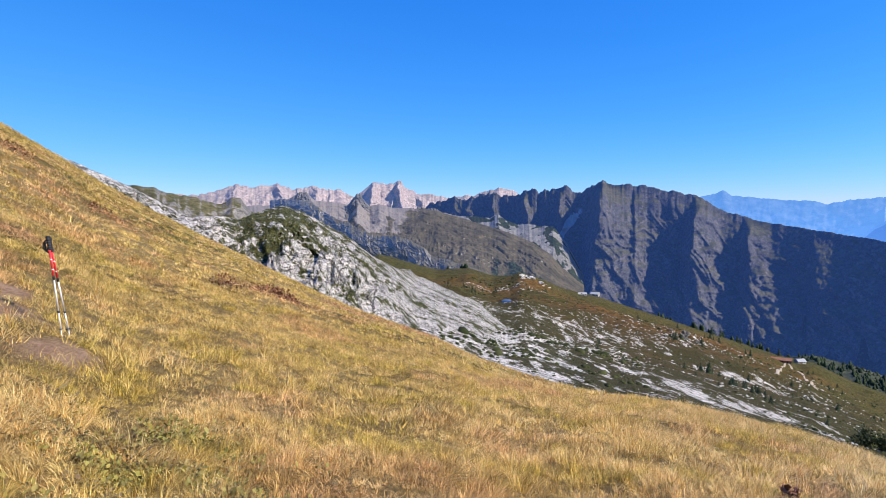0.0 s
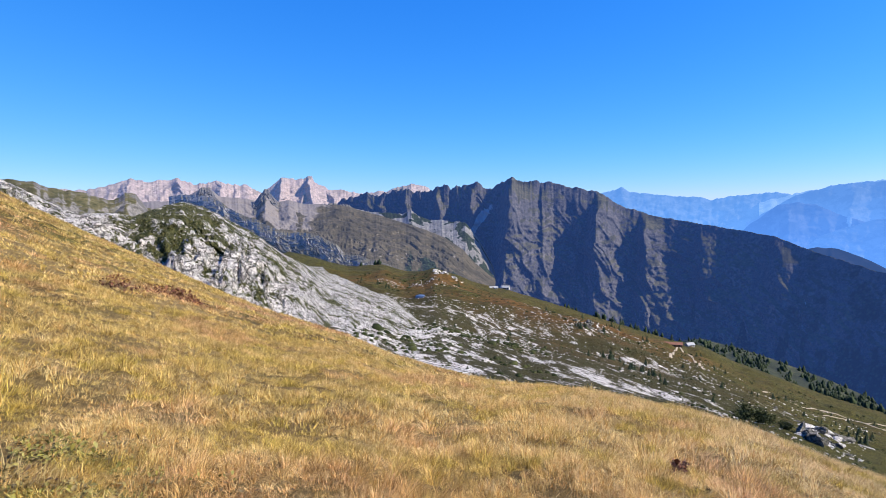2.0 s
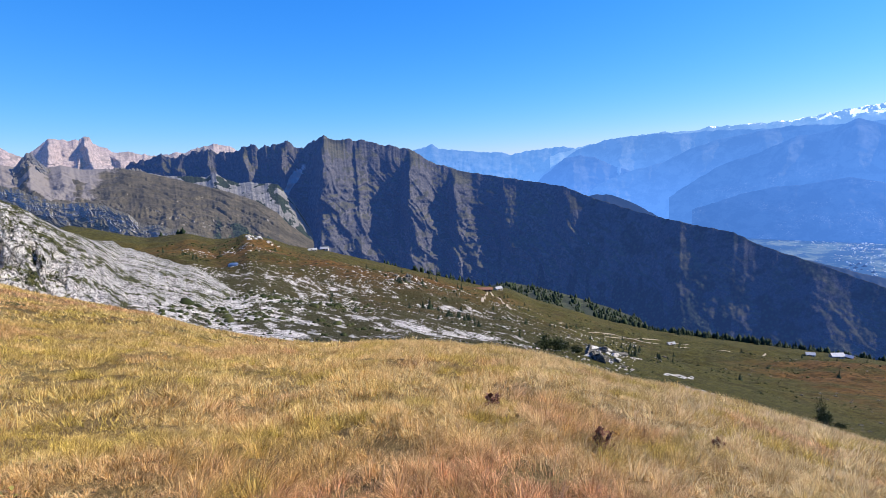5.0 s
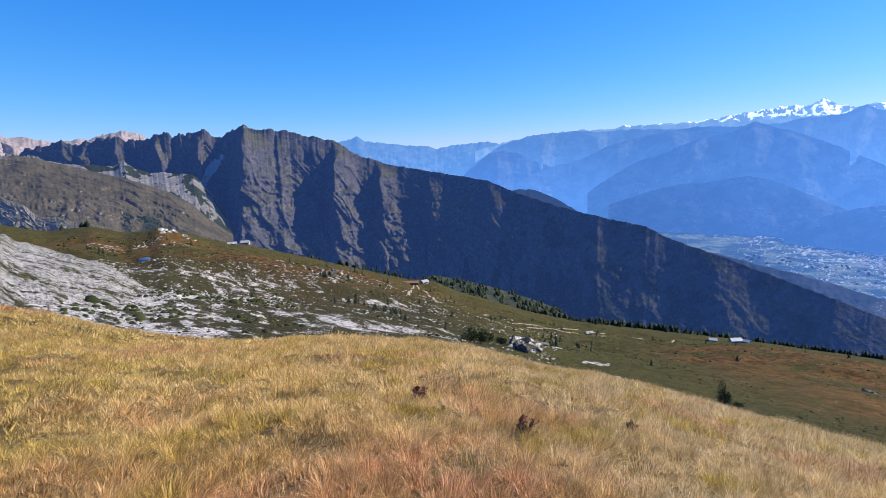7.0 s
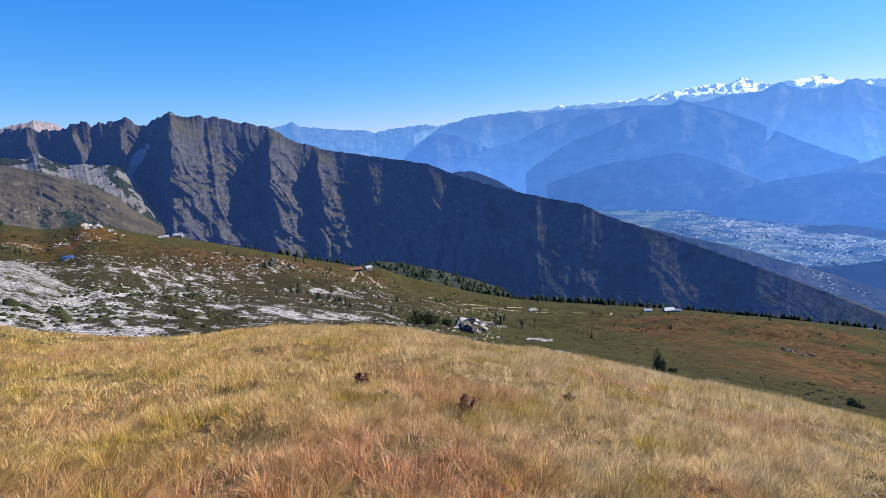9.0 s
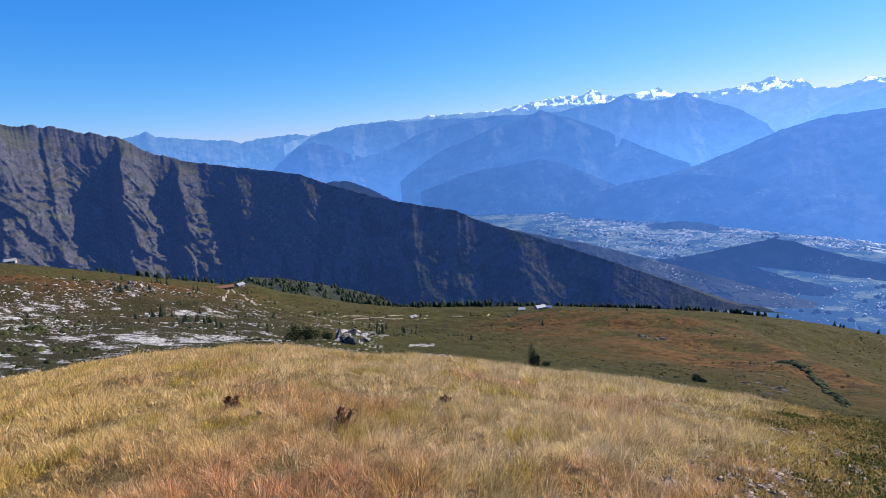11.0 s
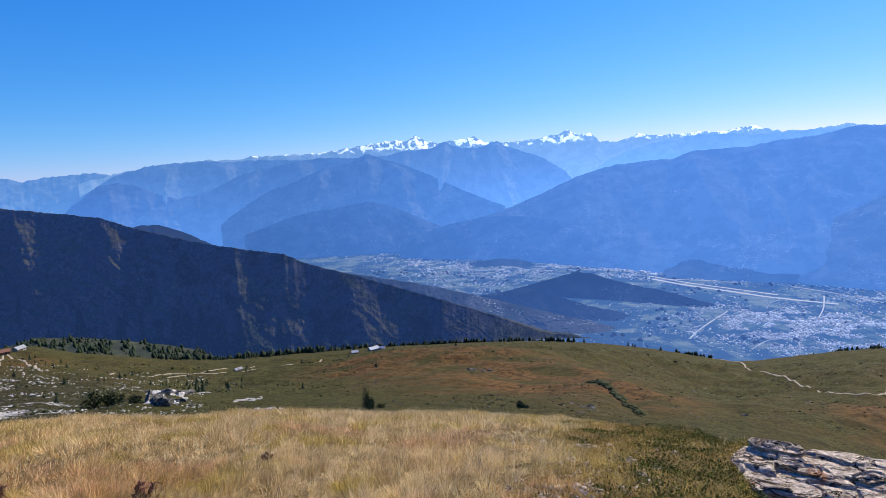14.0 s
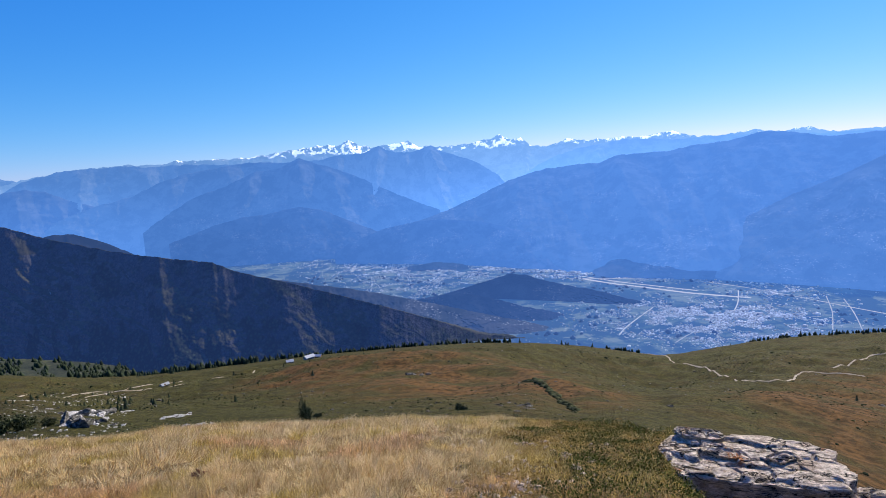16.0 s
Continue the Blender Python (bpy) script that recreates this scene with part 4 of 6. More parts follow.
def valley_thing(name, colour, haze_glow):
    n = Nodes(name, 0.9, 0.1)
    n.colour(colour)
    # blue emission stands in for the haze over roads and river
    n.glow(haze_glow, HAZE_STRENGTH)
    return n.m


pale_haze = valley_thing("pale_valley_paving", (0.35, 0.34, 0.32), (0.12, 0.20, 0.38))
road_haze = valley_thing("valley_road_paving", (0.28, 0.27, 0.26), (0.09, 0.17, 0.36))
river_haze = valley_thing("valley_river", (0.25, 0.3, 0.33), (0.18, 0.28, 0.50))


def strip(name, line, width, mat, label, category, height, lift=0.06, steps=10, parent=None):
    """A road, track or stream draped along a line of x, y points."""
    px, py = np.array(line[0::2], float), np.array(line[1::2], float)
    t = np.linspace(0, len(px) - 1, (len(px) - 1) * steps + 1)
    # a smooth curve through the points
    k = np.clip(t.astype(int), 0, len(px) - 2)
    f = t - k

    def spline(p):
        q = np.concatenate([[2 * p[0] - p[1]], p, [2 * p[-1] - p[-2]]])
        a, b, c, d = q[k], q[k + 1], q[k + 2], q[k + 3]
        return 0.5 * (2 * b + (c - a) * f + (2 * a - 5 * b + 4 * c - d) * f * f + (3 * b - a - 3 * c + d) * f ** 3)

    x, y = spline(px), spline(py)
    dx, dy = np.gradient(x), np.gradient(y)
    size = np.hypot(dx, dy) + 1e-9
    rows = []
    for side in (-1, -0.4, 0.4, 1):
        w = width * 0.5 * (1 + 0.2 * fbm(t * 1.7, t * 0 + side, 2, 3))
        qx, qy = x - dy / size * w * side, y + dx / size * w * side
        rows.append(np.stack([qx, qy, height(qx, qy) + (lift if abs(side) < 1 else -0.02)], -1))
    co = np.stack(rows, 1).reshape(-1, 3)
    return tagged(mesh_object(name, co, grid_faces(len(t), 4), mat, True), label, category, kind="structure")


def plain_level(x, y):
    return np.full_like(x, VALLEY + 0.6)


strip("river", [2988, 1734, 2845, 1691, 2736, 1645, 2690, 1590, 2604, 1532], 26, river_haze, "pale winding river on the valley floor", "river", plain_level)
strip("road_valley_1", [2585, 1036, 2467, 1007, 2348, 970], 14, road_haze, "pale valley road", "road", plain_level)
strip("runway", [2190, -16, 2077, -143, 2010, -249, 1922, -377, 1859, -533], 16, pale_haze, "pale concrete airfield runway", "runway", plain_level)
strip("runway_taxiway", [2225, -30, 2110, -165, 2040, -275, 1960, -400], 11, pale_haze, "pale taxiway beside the runway", "runway", plain_level)
strip("road_valley_2", [1641, -423, 1800, -480, 1963, -524], 3.3, pale_haze, "straight pale valley road", "road", plain_level)
strip("road_valley_3", [1516, -619, 1700, -690, 1884, -747], 2.8, road_haze, "straight pale field road", "road", plain_level)
strip("road_valley_4", [1495, -676, 1680, -735, 1847, -779], 2.8, road_haze, "straight pale field road", "road", plain_level)
strip("motorway", [2186, 60, 2103, -449, 1684, -802, 1500, -950], 8, road_haze, "pale motorway across the plain", "road", plain_level)
strip("road_valley_5", [1438, -111, 1500, -130, 1572, -159, 1731, -231], 3.9, pale_haze, "pale road climbing through the town", "road", plain_level)
strip("road_valley_6", [1386, -235, 1480, -300, 1560, -420, 1640, -520, 1640, -640], 2.8, road_haze, "winding road through the town", "road", plain_level)


def build_town():
    """Thousands of tiny houses and sheds on the valley floor."""
    rng = np.random.default_rng(5)
    zones = [(1560, -300, 170, 200, 1900, 3.0), (1640, -500, 110, 140, 520, 5.2), (1450, -420, 80, 120, 420, 3.0), (1700, -330, 90, 150, 420, 4.4), (2450, 500, 260, 330, 2100, 4.6), (2480, 900, 260, 260, 700, 4.6), (2300, 60, 110, 120, 330, 6.5),
             (2050, 600, 260, 220, 600, 4.0), (1960, -650, 110, 130, 220, 5.0), (2160, -420, 60, 220, 300, 4.5), (2800, 1300, 300, 250, 350, 4.5), (1720, 430, 90, 40, 140, 3.4), (1800, -100, 400, 600, 500, 3.4)]
    px, py, size = [], [], []
    for cx, cy, sx, sy, count, s in zones:
        x, y = cx + rng.normal(0, sx * 0.6, count * 5), cy + rng.normal(0, sy * 0.6, count * 5)
        keep = fbm(x / 70, y / 70, 3, 15) + rng.normal(0, 0.15, len(x)) > -0.02
        x, y = x[keep][:count * 5 // 2], y[keep][:count * 5 // 2]
        px.append(x), py.append(y), size.append(0.56 * s * rng.lognormal(0, 0.38, len(x)))
    x, y, s = np.concatenate(px), np.concatenate(py), np.concatenate(size)
    turn = rng.uniform(0, 0.6, len(x)) + (fbm(x / 200, y / 200, 2, 8) > 0) * 0.8
    cx = np.array([-1, 1, 1, -1]) * 0.5
    cy = np.array([-1, -1, 1, 1]) * 0.5
    wide = s * rng.uniform(0.6, 1.7, len(x))
    ux = cx[None] * wide[:, None] * np.cos(turn)[:, None] - cy[None] * s[:, None] * np.sin(turn)[:, None] + x[:, None]
    uy = cx[None] * wide[:, None] * np.sin(turn)[:, None] + cy[None] * s[:, None] * np.cos(turn)[:, None] + y[:, None]
    tall = (s * rng.uniform(0.35, 0.8, len(x)))[:, None] + np.zeros((1, 4))
    low = np.stack([ux, uy, np.full_like(ux, VALLEY - 0.2)], -1)
    top = np.stack([ux, uy, VALLEY + tall], -1)
    co = np.concatenate([low, top], 1).reshape(-1, 3)
    f = np.array([[4, 5, 6, 7], [0, 1, 5, 4], [1, 2, 6, 5], [2, 3, 7, 6], [3, 0, 4, 7]])
    faces = (np.arange(len(x)) * 8)[:, None, None] + f[None]
    n = Nodes("town_houses", 0.8, 0.2)
    n.colour(n.mix(n.random(), (0.14, 0.13, 0.125), (0.50, 0.49, 0.48)))
    # the houses emit pale blue for the haze in front of them
    haze_glow = n.mix(n.random(), (0.06, 0.14, 0.37), (0.15, 0.25, 0.50))
    n.link(haze_glow, n.b.inputs["Emission Color"])
    n.b.inputs["Emission Strength"].default_value = HAZE_STRENGTH
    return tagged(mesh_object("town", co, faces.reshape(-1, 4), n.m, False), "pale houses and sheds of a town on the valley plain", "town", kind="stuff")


build_town()


def build_fields():
    """Tree belts and fields on the plain, low and dark."""
    rng = np.random.default_rng(8)
    count = 2600
    x, y = rng.uniform(1330, 3100, count), rng.uniform(-1000, 1900, count)
    keep = (fbm(x / 160, y / 160, 4, 55) > 0.10) & (np.abs(np.degrees(np.arctan2(x, y)) - 80) < 45) & (np.hypot(x, y) < 2500)
    x, y = x[keep], y[keep]
    r = rng.uniform(3, 9, len(x))
    a = np.linspace(0, 2 * np.pi, 6)[:-1]
    ring = np.stack([x[:, None] + np.cos(a) * r[:, None] * 1.6, y[:, None] + np.sin(a) * r[:, None], np.full((len(x), 5), VALLEY - 0.5)], -1)
    tip = np.stack([x, y, VALLEY + r * 0.9], -1)[:, None]
    co = np.concatenate([ring, tip], 1).reshape(-1, 3)
    f = np.array([[k, (k + 1) % 5, 5] for k in range(5)])
    faces = (np.arange(len(x)) * 6)[:, None, None] + f[None]
    return tagged(mesh_object("valley_woods", co, faces.reshape(-1, 3), wood_haze), "dark tree belts on the hazy valley plain", "woods", kind="stuff")


build_fields()


# ---------------------------------------------------------------- the alp: tracks, huts, rocks, trees
track_mat = plain("track_gravel", (0.36, 0.30, 0.22), 0.95, grain=0.25, scale=0.8)


def ground_z(x, y):
    return float(relief(np.array([x]), np.array([y]))[0])


def polar(az, r):
    return r * math.sin(radians(az)), r * math.cos(radians(az))


def spots(*pairs):
    """x, y line from azimuth and distance pairs."""
    out = []
    for a, r in zip(pairs[0::2], pairs[1::2]):
        out += polar(a, r)
    return out


strip("track_1", [550, -53, 553, -71, 536, -83, 460, -76, 410, -86, 348, -89], 1.3, track_mat, "pale gravel track winding over the green alp", "track", relief, 0.3)
strip("track_2", [343, -91, 302, -93, 314, -110, 344, -125, 349, -142, 334, -153], 1.2, track_mat, "pale gravel track winding over the green alp", "track", relief, 0.3)
strip("track_3", [358, -147, 382, -168, 407, -189, 410, -199, 418, -213], 1.3, track_mat, "pale gravel track winding over the green alp", "track", relief, 0.3)
strip("track_4", [216, 272, 272, 290, 289, 266, 327, 267, 330, 237, 406, 260], 1.2, track_mat, "pale gravel track across the pasture", "track", relief, 0.3)
strip("track_5", [261, 280, 294, 281, 362, 295], 0.9, track_mat, "pale gravel track across the pasture", "track", relief, 0.3)
strip("path_6", [270, 441, 258, 415, 215, 332, 165, 248], 1.7, track_mat, "pale footpath leading to the hut", "path", relief, 0.3)
strip("path_7", [263, 432, 216, 359, 153, 257], 1.4, track_mat, "pale footpath leading to the hut", "path", relief, 0.3)

water = Nodes("tarn_water", 0.3, 0.3)
water.colour((0.05, 0.08, 0.14))
tarn_x, tarn_y = polar(6.4, 313)
tt = np.linspace(0, 2 * np.pi, 40, endpoint=False)
tr = 1 + 0.15 * fbm(np.cos(tt) * 2, np.sin(tt) * 2, 2, 7)
tarn_z = ground_z(tarn_x, tarn_y) + 0.5
ring = np.stack([tarn_x + np.cos(tt) * tr * 3.2, tarn_y + np.sin(tt) * tr * 6, tt * 0 + tarn_z], -1)
skirt = ring * (1, 1, 0) + (0, 0, tarn_z - 3)
tagged(mesh_object("tarn", np.concatenate([skirt, ring, [[tarn_x, tarn_y, tarn_z]]]),
                   np.concatenate([[[k, (k + 1) % 40, 40 + (k + 1) % 40] for k in range(40)], [[k, 40 + (k + 1) % 40, 40 + k] for k in range(40)], [[40 + k, 40 + (k + 1) % 40, 80] for k in range(40)]]), water.m, False),
       "small blue tarn among limestone", "pond", kind="structure")

needle_mat = Nodes("conifer_needles", 0.8, 0.2)
needle_mat.colour(needle_mat.mix(needle_mat.random(), (0.012, 0.022, 0.010), (0.035, 0.052, 0.020)))
needle_mat = needle_mat.m
bark_mat = plain("conifer_bark", (0.09, 0.065, 0.05), 0.95, grain=0.3, scale=8)


def make_conifer(seed, tall=7.0):
    """A spruce: tapered trunk and drooping boughs in ragged tiers."""
    rng = random.Random(seed)
    tree = new("conifer")
    bm = bmesh.new()
    bmesh.ops.create_cone(bm, cap_ends=True, segments=6, radius1=tall * 0.025, radius2=tall * 0.005, depth=tall * 0.95)
    bmesh.ops.translate(bm, verts=bm.verts, vec=(0, 0, tall * 0.42))
    part("trunk", bm, bark_mat, tree)
    bm = bmesh.new()
    tiers = 9
    for k in range(tiers):
        u = k / (tiers - 1)
        z, wide = tall * (0.10 + 0.82 * u), tall * 0.30 * (1 - u) ** 0.8 + tall * 0.025
        for j in range(8):
            if rng.random() < 0.1:
                continue
            a = (j + rng.random()) / 8 * 2 * math.pi
            w = wide * rng.uniform(0.7, 1.2)
            d = Vector((math.cos(a), math.sin(a), 0))
            side = Vector((-d.y, d.x, 0)) * w * 0.42
            root = Vector((0, 0, z + tall * 0.07))
            mid, tip = d * w * 0.6 + Vector((0, 0, z + tall * 0.015)), d * w + Vector((0, 0, z - tall * rng.uniform(0.015, 0.05)))
            vs = [bm.verts.new(p) for p in (root, mid + side, tip, mid - side, mid + Vector((0, 0, tall * 0.03)))]
            for f in ((0, 1, 4), (1, 2, 4), (2, 3, 4), (3, 0, 4)):
                bm.faces.new([vs[i] for i in f])
    part("crown", bm, needle_mat, tree)
    return tagged(tree, "small dark green spruce standing on the alp", "tree", "trees on the alp")


def ground_at(x, y):
    return float(relief(np.array([x]), np.array([y]))[0])


def scatter_trees():
    rng = random.Random(11)
    kinds = [make_conifer(k) for k in range(3)]
    places = []
    # along the rim
    for a0, a1, count, spread in ((42.5, 50, 26, 0.05), (50, 62, 34, 0.03), (62, 92, 20, 0.02), (104, 117, 20, 0.02), (24, 31, 10, 0.03)):
        for _ in range(count):
            a = rng.uniform(a0, a1)
            places.append((*polar(a, float(RIM_R(a)) * (1 - rng.uniform(0, spread))), rng.uniform(0.55, 1.2) * (1.0 if a < 62 else 0.7)))
    # groups on the rocky parts
    for a, r, da, dr, count, s in ((28.3, 205, 1.3, 24, 30, 0.34), (45, 300, 2.0, 40, 24, 0.45), (23, 300, 1.2, 10, 8, 0.5), (26.5, 340, 1.5, 18, 12, 0.5), (4, 350, 2.2, 20, 14, 0.5), (38, 330, 5, 90, 20, 0.42), (20, 220, 7, 70, 12, 0.22),
                                   (60, 420, 8, 100, 14, 0.45), (12, 300, 5, 60, 8, 0.3), (24.5, 215, 0.7, 12, 3, 0.6), (114.1, 253, 0.1, 1, 1, 0.75)):
        for _ in range(count):
            places.append((*polar(a + rng.gauss(0, da), r + rng.gauss(0, dr)), s * rng.uniform(0.6, 1.3)))
    for i, (x, y, s) in enumerate(places):
        m = pose(x, y, ground_at(x, y) - 0.15, rng.uniform(-4, 4), rng.uniform(-4, 4), rng.uniform(0, 360)) @ Matrix.Diagonal((s, s, s, 1))
        if i < 3:
            kinds[i].matrix_basis = m
        else:
            c = copy_thing(kinds[i % 3], m)
            c.scale = (s, s, s)


scatter_trees()


def conifer_belt(name, places, label):
    """Far trees too small to pick apart: ragged little cones, in one mesh."""
    rng = np.random.default_rng(len(places))
    x, y, z, s = np.array(places).T
    n, k = len(x), 6
    a = np.linspace(0, 2 * np.pi, k + 1)[:-1]
    rings = []
    for lift, wide in ((0.02, 0.20), (0.35, 0.30), (0.62, 0.17)):
        rad = s[:, None] * wide * rng.uniform(0.6, 1.35, (n, k))
        rings.append(np.stack([x[:, None] + np.cos(a) * rad, y[:, None] + np.sin(a) * rad, z[:, None] + s[:, None] * (lift + rng.uniform(-0.06, 0.06, (n, k)))], -1))
    tip = np.stack([x, y, z + s], -1)[:, None]
    co = np.concatenate(rings + [tip], 1).reshape(-1, 3)
    f = [[q + k * lv, (q + 1) % k + k * lv, (q + 1) % k + k * (lv + 1)] for lv in (0, 1) for q in range(k)]
    f += [[q + k * lv, (q + 1) % k + k * (lv + 1), q + k * (lv + 1)] for lv in (0, 1) for q in range(k)]
    f += [[q + 2 * k, (q + 1) % k + 2 * k, 3 * k] for q in range(k)]
    faces = (np.arange(n) * (3 * k + 1))[:, None, None] + np.array(f)[None]
    return tagged(mesh_object(name, co, faces.reshape(-1, 3), needle_mat, False), label, "woods", kind="stuff")


def rim_belt():
    rng = random.Random(17)
    out = []
    for a0, a1, count, tall in ((42, 50, 90, 7), (50, 58, 120, 8), (58, 74, 260, 5.5), (74, 84, 110, 5), (93.2, 96.3, 70, 4), (105.5, 118, 240, 3.4), (20, 30, 60, 6), (-1, 3, 10, 5)):
        for _ in range(count):
            a = rng.uniform(a0, a1)
            r = float(RIM_R(a)) * rng.uniform(0.995, 1.02)
            x, y = polar(a, r)
            out.append((x, y, ground_at(x, y) - 0.4, tall * rng.uniform(0.5, 1.25)))
    return out


conifer_belt("rim_woods", rim_belt(), "dark belt of spruces along the rim of the alp")


def terrace_belt():
    rng = random.Random(19)
    top = curve([28, -13.4, 31, -12.6, 33.5, -12.2, 35, -12.5, 37, -12.9, 40, -13.7, 43, -14.6, 46, -15.6, 48, -17])
    out = []
    for _ in range(1100):
        a = rng.uniform(29, 47)
        u = rng.uniform(0.35, 1.0)
        if noise.noise((a * 0.9, u * 3, 0)) < -0.05:
            continue
        r = 900 + 350 * u
        foot = -300 - 30 * (a - 28) / 20
        z = foot + (1250 * math.tan(radians(float(top(a)))) + EYE - foot) * u
        x, y = polar(a, r)
        out.append((x, y, z - 3, rng.uniform(7, 14)))
    return out


conifer_belt("terrace_woods", terrace_belt(), "dark spruces dotted over the lower pasture")

stone_nodes = Nodes("alp_limestone", 0.9, 0.2)
stone_col, stone_crack = fissured(stone_nodes, 4.0)
stone_nodes.colour(stone_nodes.mix(stone_nodes.step(stone_nodes.noise(1.3, 6, 0.7), 0.5, 0.7), stone_col, (0.16, 0.15, 0.13)))
stone_nodes.bump(stone_nodes.math("ADD", stone_crack, stone_nodes.noise(3.0, 6, 0.7)), 0.7, 0.1)
stone_mat = stone_nodes.m
crag_nodes = Nodes("shaded_crag_stone", 0.95, 0.1)
crag_nodes.colour(crag_nodes.mix(crag_nodes.step(crag_nodes.noise(1.1, 8, 0.75, crag_nodes.pos(1, 1, 2.5)), 0.42, 0.62), (0.055, 0.052, 0.042), (0.24, 0.225, 0.195)))
crag_nodes.bump(crag_nodes.noise(2.0, 8, 0.75, crag_nodes.pos(1, 1, 2.5)), 0.9, 0.3)
crag_stone = crag_nodes.m


def rock_mesh(name, seed, flat=0.6, detail=3, blocky=0.35, mat=None):
    """An angular weathered block."""
    bm = bmesh.new()
    bmesh.ops.create_icosphere(bm, subdivisions=detail, radius=1)
    rng = random.Random(seed)
    cuts = [(Vector((rng.uniform(-1, 1), rng.uniform(-1, 1), rng.uniform(-0.6, 1))).normalized(), rng.uniform(0.5, 0.85)) for _ in range(11)]
    for v in bm.verts:
        for d, c in cuts:
            over = v.co.dot(d) - c
            if over > 0:
                v.co -= d * over * (0.75 + blocky)
        v.co *= 1 + 0.09 * noise.noise(v.co * 2.3 + Vector((seed, 0, 0))) + 0.05 * noise.noise(v.co * 6 + Vector((0, seed, 0)))
        v.co.z *= flat
    me = bpy.data.meshes.new(name)
    bm.to_mesh(me)
    bm.free()
    me.materials.append(mat or stone_mat)
    return me


ROCKS = [rock_mesh("limestone_block", k, f) for k, f in enumerate((0.55, 0.7, 0.45, 0.8))]


DARK_ROCKS = [rock_mesh("limestone_block", k + 9, f, 3, 0.5, crag_stone) for k, f in enumerate((0.7, 0.9, 0.6, 0.8))]


def scatter_rocks():
    rng = random.Random(23)

    def put(x, y, s, label, group="blocks on the alp", tall=1.0):
        ob = new("limestone_block", (DARK_ROCKS if "dark" in label or "ledge" in label or "scattered" in label else ROCKS)[rng.randrange(4)])
        ob.matrix_basis = pose(x, y, ground_at(x, y) + s * 0.12 * tall, rng.uniform(-12, 12), rng.uniform(-12, 12), rng.uniform(0, 360))
        ob.scale = (s * rng.uniform(0.8, 1.5), s * rng.uniform(0.6, 1.1), s * tall)
        tagged(ob, label, "rock", group)

    # a broken outcrop with pale slabs
    for _ in range(16):
        put(*polar(rng.gauss(42.2, 0.35), rng.gauss(112, 3)), rng.uniform(0.8, 1.5), "dark grey limestone block in a broken outcrop", "outcrop on the alp", rng.uniform(1.0, 2.1))
    for _ in range(12):
        put(*polar(rng.gauss(42.6, 0.6), rng.gauss(117, 4)), rng.uniform(0.6, 1.3), "pale limestone slab in a broken outcrop", "outcrop on the alp", rng.uniform(0.5, 0.9))
    for _ in range(30):
        put(*polar(rng.gauss(43.4, 1.2), rng.gauss(165, 16)), rng.uniform(0.8, 2.2), rng.choice(("pale limestone slab in a broken outcrop", "dark grey limestone block in a broken outcrop")), "outcrop on the alp", rng.uniform(0.3, 0.8))
    for _ in range(14):
        put(*polar(rng.gauss(50.2, 0.9), rng.gauss(145, 6)), rng.uniform(0.6, 1.6), "flat pale limestone slab in the turf", tall=rng.uniform(0.2, 0.4))
    for _ in range(12):
        put(*polar(rng.gauss(51.3, 0.5), rng.gauss(93, 4)), rng.uniform(0.4, 1.0), "flat pale limestone slab in the turf", tall=rng.uniform(0.2, 0.5))
    for _ in range(12):
        put(*polar(rng.gauss(23.3, 0.6), rng.gauss(306, 5)), rng.uniform(1.5, 3.0), "dark rock step below dwarf trees", tall=rng.uniform(0.8, 1.4))
    for _ in range(14):
        put(*polar(rng.gauss(84.5, 1.2), rng.gauss(98, 6)), rng.uniform(0.3, 0.9), "grey limestone ledge in the turf", tall=rng.uniform(0.3, 0.6))
    for _ in range(10):
        put(*polar(rng.gauss(73.4, 0.5), rng.gauss(248, 4)), rng.uniform(0.8, 2.0), "dark grey limestone ledge in the turf", tall=rng.uniform(0.5, 0.8))
    for _ in range(16):
        put(*polar(rng.gauss(9.0, 0.9), rng.gauss(420, 5)), rng.uniform(1.5, 3.2), "pale rock step under a grassy knoll", tall=rng.uniform(0.6, 1.0))
    for _ in range(150):
        a, r = rng.uniform(14, 116), rng.uniform(80, 420)
        if rng.random() > 0.35 + 0.65 * (a < 55):
            continue
        put(*polar(a, r), rng.lognormvariate(-0.7, 0.4) * (0.5 + r / 400), "grey limestone block scattered in the turf", tall=0.8)


scatter_rocks()


